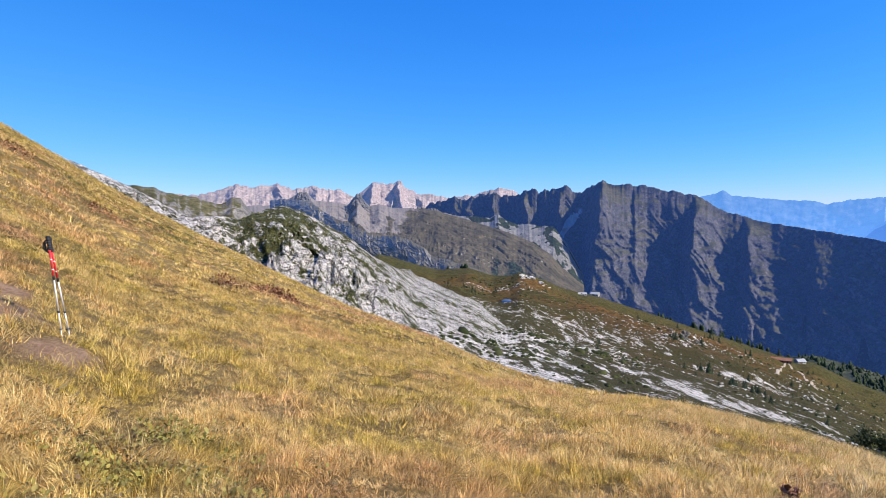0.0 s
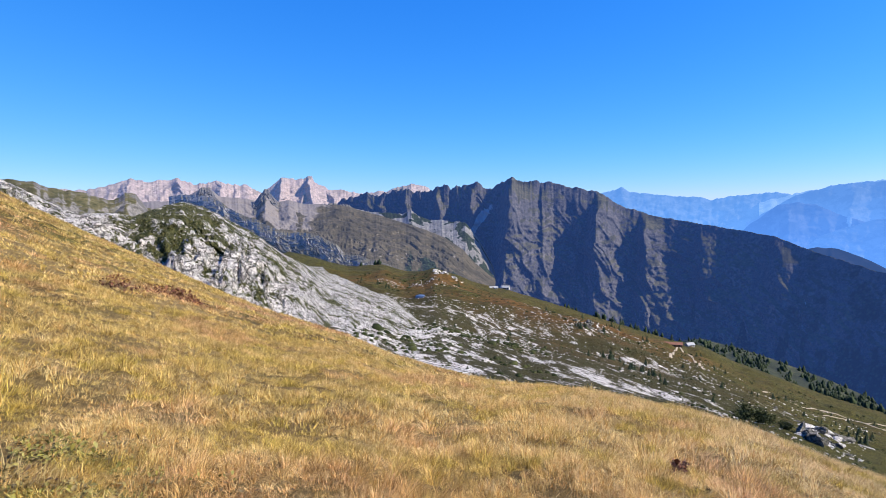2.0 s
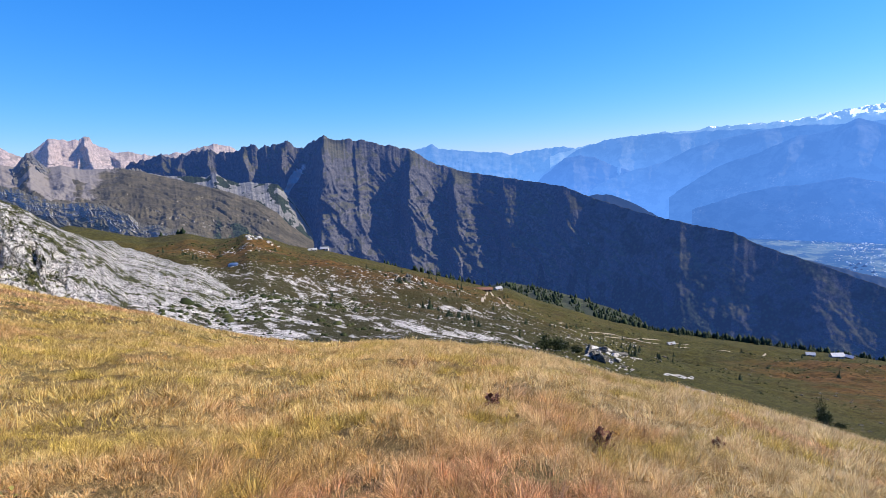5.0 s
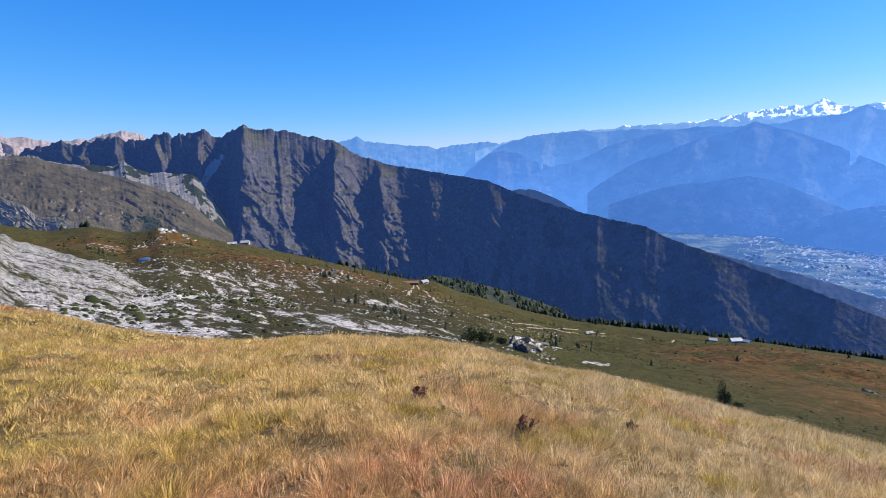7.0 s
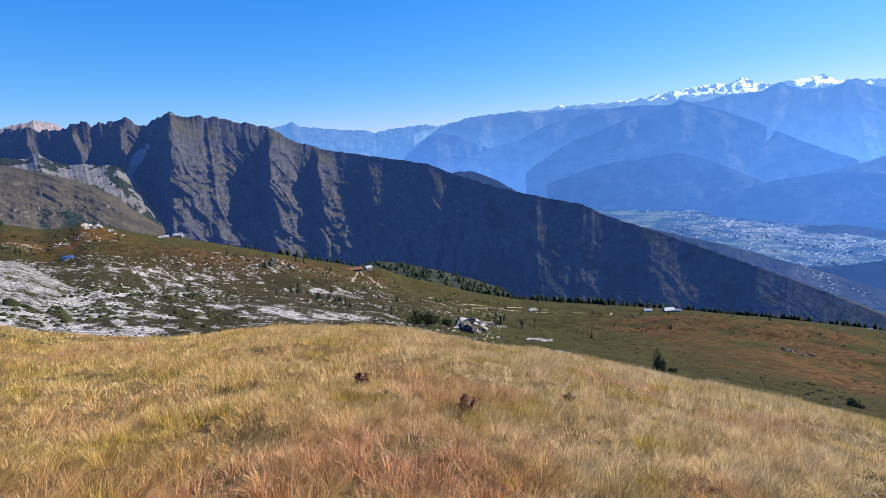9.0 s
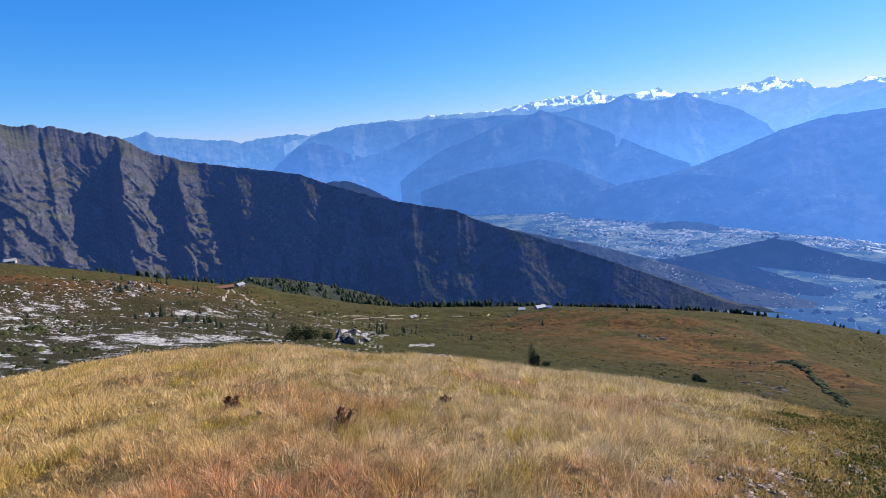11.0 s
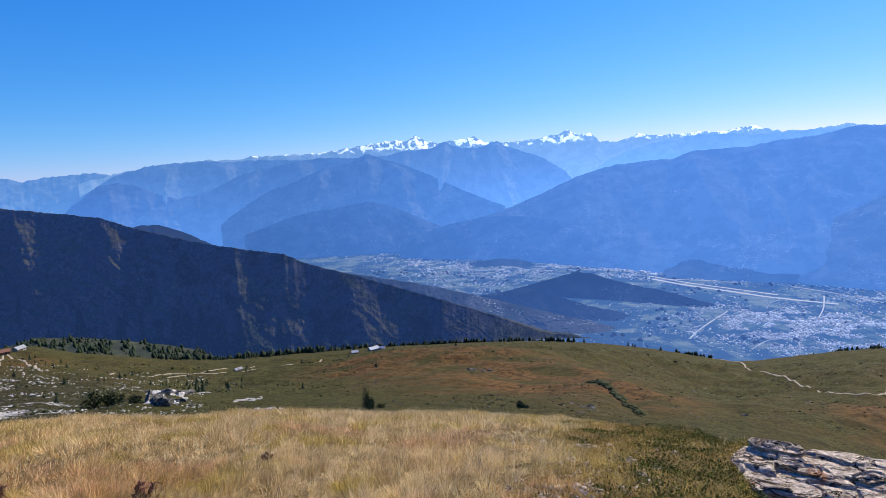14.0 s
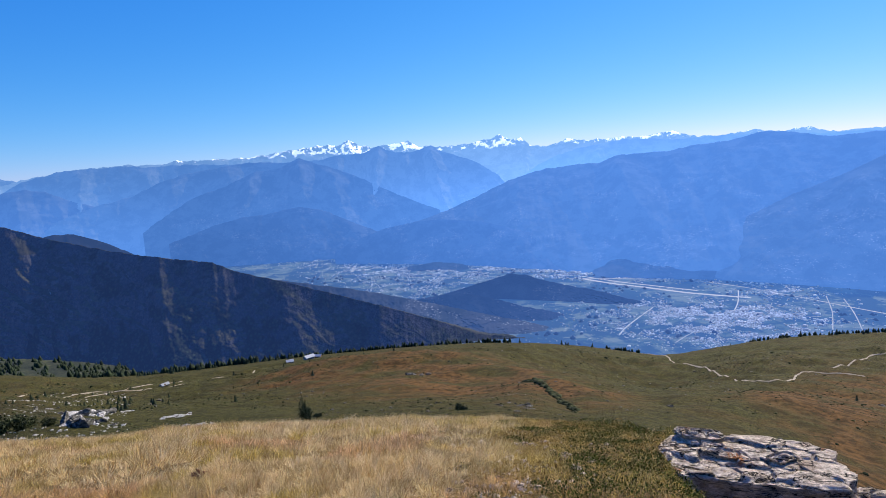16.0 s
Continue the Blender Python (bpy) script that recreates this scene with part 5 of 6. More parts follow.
def bits(name, count, seed, region, size, mat, label, category, flat=0.6, sides=5):
    """Many small stones or low bushes, strewn over the alp as one mesh."""
    rng = np.random.default_rng(seed)
    x, y, s = region(rng, count)
    z = relief(x, y)
    s = s * size * rng.lognormal(0, 0.4, len(x))
    a = np.linspace(0, 2 * np.pi, sides + 1)[:-1]
    rings = []
    for lift, wide in ((-0.3, 1.0), (0.35, 0.95), (0.8, 0.55)):
        rad = s[:, None] * wide * rng.uniform(0.6, 1.3, (len(x), sides))
        rings.append(np.stack([x[:, None] + np.cos(a) * rad, y[:, None] + np.sin(a) * rad, z[:, None] + s[:, None] * flat * (lift + rng.uniform(-0.15, 0.15, (len(x), sides)))], -1))
    tip = np.stack([x + s * rng.uniform(-0.2, 0.2, len(x)), y, z + s * flat], -1)[:, None]
    co = np.concatenate(rings + [tip], 1).reshape(-1, 3)
    f = [[k + sides * lv, (k + 1) % sides + sides * lv, (k + 1) % sides + sides * (lv + 1)] for lv in (0, 1) for k in range(sides)]
    f += [[k + sides * lv, (k + 1) % sides + sides * (lv + 1), k + sides * (lv + 1)] for lv in (0, 1) for k in range(sides)]
    f += [[k + 2 * sides, (k + 1) % sides + 2 * sides, 3 * sides] for k in range(sides)]
    faces = (np.arange(len(x)) * (3 * sides + 1))[:, None, None] + np.array(f)[None]
    return tagged(mesh_object(name, co, faces.reshape(-1, 3), mat, False), label, category, kind="stuff")


def over_alp(a0, a1, r0, r1, power=1.0, patch=60.0, cut=0.0, seed=3):
    def region(rng, count):
        a = rng.uniform(a0, a1, count * 3)
        r = r0 + (r1 - r0) * rng.uniform(0, 1, count * 3) ** power
        x, y = r * np.sin(np.radians(a)), r * np.cos(np.radians(a))
        keep = fbm(x / patch, y / patch, 4, seed) + rng.normal(0, 0.12, len(x)) > cut
        x, y, r = x[keep][:count], y[keep][:count], r[keep][:count]
        return x, y, 0.5 + r / 300
    return region


bush_nodes = Nodes("dwarf_shrub", 0.9, 0.1)
bush_nodes.colour(bush_nodes.mix(bush_nodes.random(), (0.018, 0.026, 0.010), (0.07, 0.075, 0.028)))
heath_mat = bush_nodes.m
bits("scattered_stones", 3400, 3, over_alp(2, 46, 78, 400, 0.8, 50, 0.06, 61), 0.22, stone_mat, "pale limestone rubble strewn over the alp", "rubble", sides=4)
bits("rubble", 420, 4, over_alp(46, 118, 80, 450, 0.9, 40, 0.22, 63), 0.22, crag_stone, "grey stones strewn over the pasture", "rubble")
bits("dwarf_shrubs", 4200, 6, over_alp(0, 60, 78, 470, 0.8, 50, -0.04, 67), 0.24, heath_mat, "dark dwarf junipers dotted over rock and turf", "shrubs", 0.8, sides=4)
bits("heath_shrubs", 3200, 7, over_alp(56, 118, 75, 500, 0.9, 45, 0.04, 69), 0.20, heath_mat, "low dark heath bushes dotted over the pasture", "shrubs", 0.7)
bits("karst_shrubs", 260, 9, over_alp(-2, 20, 75, 180, 0.8, 30, 0.05, 71), 0.5, heath_mat, "dark bushes in the limestone joints", "shrubs", 0.8)

bush_leaf = Nodes("bush_leaves", 0.7, 0.2)
bush_leaf.colour(bush_leaf.mix(bush_leaf.random(), (0.018, 0.026, 0.008), (0.075, 0.085, 0.025)))


def make_bush(az, r, s, tall, seed, label):
    """A dense bush: a few stems and a ragged crown of many leaves."""
    rng = np.random.default_rng(seed)
    x, y = polar(az, r)
    bush = new("bush")
    bush.matrix_basis = pose(x, y, ground_at(x, y) - 0.1)
    bm = bmesh.new()
    for k in range(5):
        a = k * 1.26
        m = Matrix.Translation((math.cos(a) * s * 0.2, math.sin(a) * s * 0.2, tall * 0.3)) @ pose(0, 0, 0, 15 * math.sin(a), -15 * math.cos(a), 0)
        bmesh.ops.create_cone(bm, cap_ends=True, segments=5, radius1=s * 0.05, radius2=s * 0.02, depth=tall * 0.65, matrix=m)
    part("stem", bm, bark_mat, bush)
    n = 1500
    blob = rng.normal(0, 0.33, (9, 3)) * (s, s, tall * 0.55) + (0, 0, tall * 0.55)
    c = blob[rng.integers(0, 9, n)] + rng.normal(0, 0.17, (n, 3)) * (s, s, tall * 0.8)
    c[:, 2] = np.maximum(c[:, 2], 0.05)
    d, q = rng.normal(0, 1, (n, 3)), rng.normal(0, 1, (n, 3))
    size = s * 0.085
    d, q = d / np.linalg.norm(d, axis=1)[:, None] * size, q / np.linalg.norm(q, axis=1)[:, None] * size * 0.6
    co = np.stack([c - d, c + q, c + d, c - q], 1).reshape(-1, 3)
    mesh_object("crown", co, np.arange(n * 4).reshape(-1, 4), bush_leaf.m, False, None, bush)
    return tagged(bush, label, "bush", "bushes on the alp")


make_bush(62.2, 82, 1.5, 2.6, 1, "round dark green bush standing on the pasture")
make_bush(61.9, 86, 0.7, 3.6, 2, "slim dark sapling behind a round bush")
make_bush(37.2, 110, 2.6, 2.6, 3, "dense dark bush beside broken rocks")
make_bush(38.4, 112, 1.8, 2.0, 4, "dense dark bush beside broken rocks")
make_bush(40.4, 112, 1.5, 1.6, 5, "low dark bush beside broken rocks")
make_bush(78.3, 92, 1.4, 0.9, 6, "low dark bush on the slope")
make_bush(63.2, 88, 0.9, 1.0, 7, "small dark bush on the pasture")


def along_gully(rng, count):
    u = rng.uniform(0, 1, count)
    a, r = np.radians(84.9 + 5.2 * u + rng.normal(0, 0.16, count)), 202 - 94 * u + rng.normal(0, 1.6, count)
    return r * np.sin(a), r * np.cos(a), 1.25 - 0.5 * u


# shrubs added to make the dark strip of a shaded, eroded bank
bits("gully_bank_shrubs", 420, 15, along_gully, 0.52, heath_mat, "low dark shrubs standing in for the dark shaded bank of a gully", "shrubs", 0.7)

# alpine huts
wall_stone = plain("hut_stone_wall", (0.40, 0.37, 0.33), 0.95, grain=0.3, scale=1.2)
wall_wood = plain("hut_timber", (0.16, 0.09, 0.05), 0.9, grain=0.3, scale=1.0)
roof_rust = plain("roof_brown_sheet", (0.26, 0.12, 0.07), 0.7, grain=0.2, scale=0.5)
roof_grey = plain("roof_grey_sheet", (0.42, 0.43, 0.45), 0.5, 0.2, grain=0.15, scale=0.5)
roof_white = plain("roof_white_sheet", (0.34, 0.34, 0.335), 0.5, grain=0.08, scale=0.5)
glass_dark = plain("hut_window_glass", (0.03, 0.035, 0.04), 0.15)


def box(bm, x, y, z, sx, sy, sz):
    m = bmesh.ops.create_cube(bm, size=1)["verts"]
    for v in m:
        v.co = Vector((x + v.co.x * sx, y + v.co.y * sy, z + v.co.z * sz))
    return m


def make_hut(az, r, length, width, height, turn, walls, roof, label):
    x, y = polar(az, r)
    hut = new("hut")
    hut.matrix_basis = pose(x, y, ground_at(x, y) - 0.4, 0, 0, turn)
    bm = bmesh.new()
    box(bm, 0, 0, height / 2, length, width, height)
    top = height + width * 0.30
    a, b, c, d = (bm.verts.new((sx * length / 2, sy * width / 2, height)) for sx, sy in ((-1, -1), (-1, 1), (1, 1), (1, -1)))
    e, f = bm.verts.new((-length / 2, 0, top)), bm.verts.new((length / 2, 0, top))
    bm.faces.new((a, b, e)), bm.faces.new((c, d, f))
    part("wall", bm, walls, hut)
    for sy in (-1, 1):
        bm = bmesh.new()
        lo, hi, t = Vector((0, sy * (width / 2 + 0.5), height - 0.25)), Vector((0, 0, top + 0.1)), Vector((0, 0, 0.2))
        vs = []
        for p in (lo, hi):
            for sx in (-1, 1):
                for q in (Vector(), t):
                    vs.append(bm.verts.new(p + q + Vector((sx * (length / 2 + 0.5), 0, 0))))
        for q in ((0, 2, 6, 4), (1, 5, 7, 3), (0, 4, 5, 1), (2, 3, 7, 6), (0, 1, 3, 2), (4, 6, 7, 5)):
            bm.faces.new([vs[i] for i in q])
        bmesh.ops.recalc_face_normals(bm, faces=bm.faces)
        part("roof", bm, roof, hut)
    for sx in (-0.3, 0.05, 0.32):
        for sy in (-1, 1):
            bm = bmesh.new()
            box(bm, sx * length, sy * (width / 2 + 0.02), height * 0.55, 0.9, 0.08, 0.9)
            part("window", bm, glass_dark, hut)
    bm = bmesh.new()
    box(bm, -0.12 * length, -(width / 2 + 0.03), 1.3, 1.1, 0.1, 2.0)
    part("door", bm, wall_wood, hut)
    return tagged(hut, label, "hut", "huts on the alp")


make_hut(31.04, 501, 13.3, 4.5, 2.0, -31, wall_wood, roof_rust, "long low brown timber hut with a rusty roof")
make_hut(32.43, 546, 7.0, 5.2, 2.2, 8, wall_stone, roof_white, "small stone hut with a pale roof")
make_hut(62.67, 551, 9.4, 6.0, 3.0, -33, wall_stone, roof_grey, "stone alpine hut with a grey sheet roof")
make_hut(63.57, 563, 6.2, 4.5, 2.2, -84, wall_wood, roof_grey, "small timber hut with a grey roof")
make_hut(60.76, 542, 6.2, 4.5, 2.0, -51, wall_stone, roof_grey, "low stone hut beside rubble")
make_hut(13.81, 515, 7.0, 3.4, 1.4, -4, wall_stone, roof_white, "long low hut with a white roof")
make_hut(15.03, 543, 7.0, 4.5, 2.2, -30, wall_stone, roof_white, "small hut with a white roof")
make_hut(49.29, 419, 4.7, 3.0, 1.5, -19, wall_stone, roof_white, "tiny pale hut beside the track")


# ---------------------------------------------------------------- close by: boulder, poles, plants
def boulder_material():
    n = Nodes("weathered_boulder", 0.9, 0.15)
    grain = n.noise(14.0, 8, 0.75, n.pos(1, 1, 3.5))
    stone = n.mix(n.step(grain, 0.36, 0.64), (0.36, 0.285, 0.21), (0.82, 0.69, 0.54))
    stone = n.mix(n.step(n.noise(3.0, 6, 0.7), 0.5, 0.64, 0.0, 0.75), stone, (0.30, 0.215, 0.15))
    split = n.step(n.math("ABSOLUTE", n.math("SUBTRACT", n.noise(1.6, 5, 0.6, n.pos(2.6, 0.7, 5.0, 12), 0.6), 0.5)), 0.004, 0.024)
    fine = n.step(n.math("ABSOLUTE", n.math("SUBTRACT", n.noise(4.5, 4, 0.6, n.pos(2.2, 0.6, 6.0, -8), 0.4), 0.5)), 0.0, 0.022, 0.45, 1.0)
    crack = n.math("MULTIPLY", split, fine)
    stone = n.mix(crack, (0.035, 0.028, 0.022), stone)
    stone = n.mix(n.step(n.noise(6.0, 6, 0.72), 0.60, 0.70, 0.0, 0.8), stone, (0.11, 0.095, 0.08))
    lichen = n.math("MULTIPLY", n.step(n.noise(1.7, 4, 0.6), 0.56, 0.64), n.step(n.noise(20.0, 4), 0.42, 0.55))
    stone = n.mix(lichen, stone, (0.36, 0.135, 0.045))
    n.colour(stone)
    n.bump(n.math("ADD", grain, n.math("MULTIPLY", crack, 1.2)), 1.0, 0.025)
    return n.m


boulder_mat = boulder_material()


def slab(name, x, y, z, a, b, deep, turn, seed, label, lift=0.05, plates=0.05, rounds=220, category="boulder"):
    """A bedded boulder: ragged outline, ledged sides in thin layers, a top broken into tilted plates with open joints."""
    rng = np.random.default_rng(seed)
    th = np.linspace(0, 2 * np.pi, rounds, endpoint=False)
    out = (np.abs(np.cos(th)) ** 3.2 + np.abs(np.sin(th)) ** 3.2) ** (-1 / 3.2)
    out = out * (1 + 0.13 * fbm(np.cos(th) * 1.5 + seed, np.sin(th) * 1.5, 4, seed) + 0.035 * fbm(np.cos(th) * 7 + seed, np.sin(th) * 7, 3, seed + 1))
    rows = []
    for k in range(46):                                 # sides, from the foot up
        u = k / 45
        layer = np.floor(u * 13 + 0.9 * fbm(np.cos(th) * 1.2, np.sin(th) * 1.2 + u, 2, seed + 4))
        joint = np.abs((u * 13) % 1 - 0.5) * 2
        ledge = grad(layer * 3.7 + 0.3, np.floor(th * 3) + seed, seed + 2) * 0.10 + fbm(np.cos(th) * 5, np.sin(th) * 5 + layer, 3, seed + 8) * 0.07 - 0.05 * smooth(0.7, 1.0, joint)
        f = out * (0.84 + 0.16 * u ** 0.5 + ledge * (0.35 + 0.65 * np.sin(np.pi * min(u + 0.12, 1))) * (1 - smooth(0.96, 1.0, u)))
        rows.append((f * a * np.cos(th), f * b * np.sin(th), th * 0 - deep * (1 - u)))
    cx, cy, ch = rng.uniform(-a, a, 26), rng.uniform(-b, b, 26), rng.uniform(-1, 1, 26)
    tx, ty = rng.normal(0, 0.5, 26), rng.normal(0, 0.5, 26)
    for k in range(1, 61):                              # top, from the rim inwards
        w = 1 - k / 60
        px, py = out * a * np.cos(th) * w, out * b * np.sin(th) * w
        qx, qy = px + 0.06 * fbm(px * 5, py * 5, 3, seed + 12), py + 0.06 * fbm(px * 5 + 7, py * 5, 3, seed + 13)
        d = np.hypot((qx[:, None] - cx) * 0.6, qy[:, None] - cy)
        near = np.sort(d, axis=1)
        own = d.argmin(axis=1)
        gap = smooth(0.03, 0.0, near[:, 1] - near[:, 0])
        top = ch[own] * plates + ((px - cx[own]) * tx[own] + (py - cy[own]) * ty[own]) * plates * 2.2 - gap * plates * 1.4
        rows.append((px, py, (top + lift * (1 - w ** 2) + 0.008 * fbm(px * 14, py * 14, 3, seed + 14)) * smooth(0, 0.08, 1 - w)))
    co = np.array([np.stack(r, -1) for r in rows]).reshape(-1, 3)
    ob = mesh_object(name, co, grid_faces(len(rows), rounds, True), boulder_mat, False)
    ob.matrix_basis = pose(x, y, z, 0, 0, turn)
    return tagged(ob, label, category)


bx, by = 6.58, -2.05
slab("boulder", bx, by, -1.68, 0.97, 0.53, 1.3, 90, 4, "big pale bedded boulder with orange lichen on its top", 0.04, 0.032)
slab("loose_slab", 6.98, -1.62, -1.60, 0.26, 0.13, 0.07, 80, 9, "thin loose stone slab lying on the boulder", 0.01, 0.02, 48, "stone")
slab("loose_slab", 6.62, -1.75, -1.62, 0.20, 0.13, 0.08, 60, 13, "flat broken stone lying on the boulder", 0.01, 0.02, 40, "stone")
slab("loose_slab", 6.55, -2.35, -1.62, 0.15, 0.10, 0.08, 120, 17, "small broken stone lying on the boulder", 0.01, 0.02, 40, "stone")
slab("boulder", 6.25, -3.35, -2.0, 0.5, 0.4, 0.9, 70, 21, "low bedded rock beside the big boulder")


def rod(bm, p, q, r1, r2, sides=10):
    p, q = Vector(p), Vector(q)
    m = Matrix.Translation((p + q) / 2) @ (q - p).to_track_quat("Z", "Y").to_matrix().to_4x4()
    bmesh.ops.create_cone(bm, cap_ends=True, segments=sides, radius1=r1, radius2=r2, depth=(q - p).length, matrix=m)


red_paint = plain("pole_red_lacquer", (0.62, 0.03, 0.035), 0.3)
steel = plain("pole_aluminium", (0.74, 0.74, 0.74), 0.42, 0.55)
black_rubber = plain("pole_black_rubber", (0.02, 0.02, 0.022), 0.7)
white_print = plain("pole_white_print", (0.8, 0.8, 0.8), 0.5)


def make_pole(foot, head, label):
    """A telescopic trekking pole, its tip stuck in the turf."""
    foot, head = Vector(foot), Vector(head)
    pole = new("trekking_pole")
    pole.matrix_basis = Matrix.Translation(foot)
    up = head - foot

    def at(u):
        return up * u

    def seg(name, a, b, r1, r2, mat, text=""):
        bm = bmesh.new()
        rod(bm, at(a), at(b), r1, r2, 12)
        return part(name, bm, mat, pole, text, True)

    seg("tip", -0.03, 0.06, 0.004, 0.007, steel)
    seg("basket", 0.07, 0.078, 0.028, 0.022, black_rubber)
    seg("lower_shaft", 0.06, 0.24, 0.0075, 0.0075, steel, "bare aluminium lower shaft")
    seg("collar", 0.235, 0.255, 0.011, 0.011, black_rubber)
    seg("middle_shaft", 0.25, 0.575, 0.0085, 0.0085, steel, "bare aluminium middle shaft")
    seg("clamp", 0.56, 0.60, 0.013, 0.012, black_rubber)
    seg("upper_shaft", 0.595, 0.885, 0.0105, 0.0105, red_paint, "red lacquered upper shaft")
    for u in (0.66, 0.76):
        seg("print", u, u + 0.010, 0.0108, 0.0108, white_print, "white printed mark")
    bm = bmesh.new()
    last = None
    for k, (u, r) in enumerate(((0.86, 0.013), (0.875, 0.019), (0.90, 0.016), (0.925, 0.018), (0.95, 0.0165), (0.975, 0.022), (0.992, 0.024), (1.0, 0.015))):
        if last:
            rod(bm, at(last[0]), at(u), last[1], r, 12)
        last = (u, r)
    part("grip", bm, black_rubber, pole, "black moulded grip", True)
    bm = bmesh.new()
    side = up.cross(Vector((0.3, 1, 0))).normalized()
    pts = [at(0.965) + side * 0.02, at(0.94) + side * 0.075, at(0.885) + side * 0.085, at(0.85) + side * 0.05, at(0.885) + side * 0.02]
    for p, q in zip(pts, pts[1:]):
        rod(bm, p, q, 0.008, 0.008, 6)
    part("strap", bm, black_rubber, pole, "black wrist strap")
    return tagged(pole, label, "trekking pole", "pair of trekking poles")


make_pole((-4.20, 6.13, ground_at(-4.20, 6.13)), (-4.32, 6.17, 1.49), "red and silver trekking pole stuck in the turf")
make_pole((-4.27, 6.36, ground_at(-4.27, 6.36)), (-4.322, 6.19, 1.47), "red and silver trekking pole leaning against another")


# ---------------------------------------------------------------- leaves
def leaf_material(name, dark, light, shine=0.35):
    n = Nodes(name, 0.55, shine)
    n.colour(n.mix(n.random(), dark, light))
    return n.m


def leaves(name, x, y, z, size, mat, label, category, seed, tilt=0.6, parent=None, kind="stuff", attrs=None):
    """Many small pointed leaves, each a folded blade of four triangles' breadth."""
    rng = np.random.default_rng(seed)
    n = len(x)
    a, t = rng.uniform(0, 2 * np.pi, n), rng.normal(0.35, tilt, n)
    s = size * rng.lognormal(0, 0.3, n)
    d = np.stack([np.cos(a) * np.cos(t), np.sin(a) * np.cos(t), np.sin(t)], -1)
    w = np.stack([-np.sin(a), np.cos(a), rng.normal(0, 0.3, n)], -1)
    p = np.stack([x, y, z], -1)
    fold = np.zeros((n, 3))
    fold[:, 2] = 0.12
    s = s[:, None]
    co = np.stack([p, p + d * s * 0.5 + w * s * 0.28 + fold * s, p + d * s, p + d * s * 0.5 - w * s * 0.28 + fold * s], 1).reshape(-1, 3)
    faces = (np.arange(n) * 4)[:, None, None] + np.array([[0, 1, 2], [0, 2, 3]])[None]
    ob = mesh_object(name, co, faces.reshape(-1, 3), mat, False, {k: np.repeat(v, 4) for k, v in (attrs or {}).items()}, parent)
    return tagged(ob, label, category, kind=kind) if not parent else ob


rust_leaf = leaf_material("dry_rust_leaves", (0.10, 0.035, 0.02), (0.26, 0.11, 0.06))
stem_mat = plain("dry_stem", (0.12, 0.06, 0.035), 0.9)


def make_dock(x, y, s, seed):
    """A withered broad-leaved plant."""
    rng = np.random.default_rng(seed)
    plant = new("withered_plant")
    z = ground_at(x, y)
    plant.matrix_basis = pose(x, y, z)
    bm = bmesh.new()
    px, py, pz = [], [], []
    for k in range(9):
        a, lean = rng.uniform(0, 6.28), rng.uniform(0.1, 0.5)
        tip = Vector((math.cos(a) * lean * s, math.sin(a) * lean * s, s * rng.uniform(0.3, 0.6)))
        rod(bm, (0, 0, -0.02), tip, 0.006, 0.003, 5)
        for u in rng.uniform(0.3, 1.0, 34):
            px.append(tip.x * u), py.append(tip.y * u), pz.append(tip.z * u)
    part("stem", bm, stem_mat, plant)
    leaves("foliage", np.array(px), np.array(py), np.array(pz), s * 0.13, rust_leaf, "", "", seed, 0.7, plant)
    return tagged(plant, "withered red-brown broad-leaved plant in the dry grass", "plant", "withered plants in the meadow")


for px, py, ps, seed in ((3.34, 5.31, 0.30, 1), (3.47, 3.72, 0.27, 2), (4.9, 3.6, 0.18, 3)):
    make_dock(px, py, ps, seed)

berry_leaf = leaf_material("bilberry_autumn_leaves", (0.09, 0.03, 0.018), (0.24, 0.10, 0.045), 0.2)


def make_patch(x, y, a, b, count, seed):
    rng = np.random.default_rng(seed)
    u, v = rng.normal(0, 0.5, count), rng.normal(0, 0.5, count)
    px, py = x + u * a, y + v * b
    h = np.exp(-(u ** 2 + v ** 2)) * 0.34
    pz = relief(px, py) + rng.uniform(0.0, 1.0, count) * h
    leaves("bilberry_patch", px, py, pz, 0.075, berry_leaf, "patch of red-brown bilberry in the dry grass", "shrub patch", seed)


for k, (px, py, pa, pb, pc) in enumerate(((-5.6, 18.9, 0.8, 0.9, 700), (-6.3, 16.4, 0.5, 0.5, 220), (-16.7, 22.4, 0.8, 0.8, 300), (-12.5, 20.8, 0.7, 0.6, 220))):
    make_patch(px, py, pa, pb, pc, 100 + k)


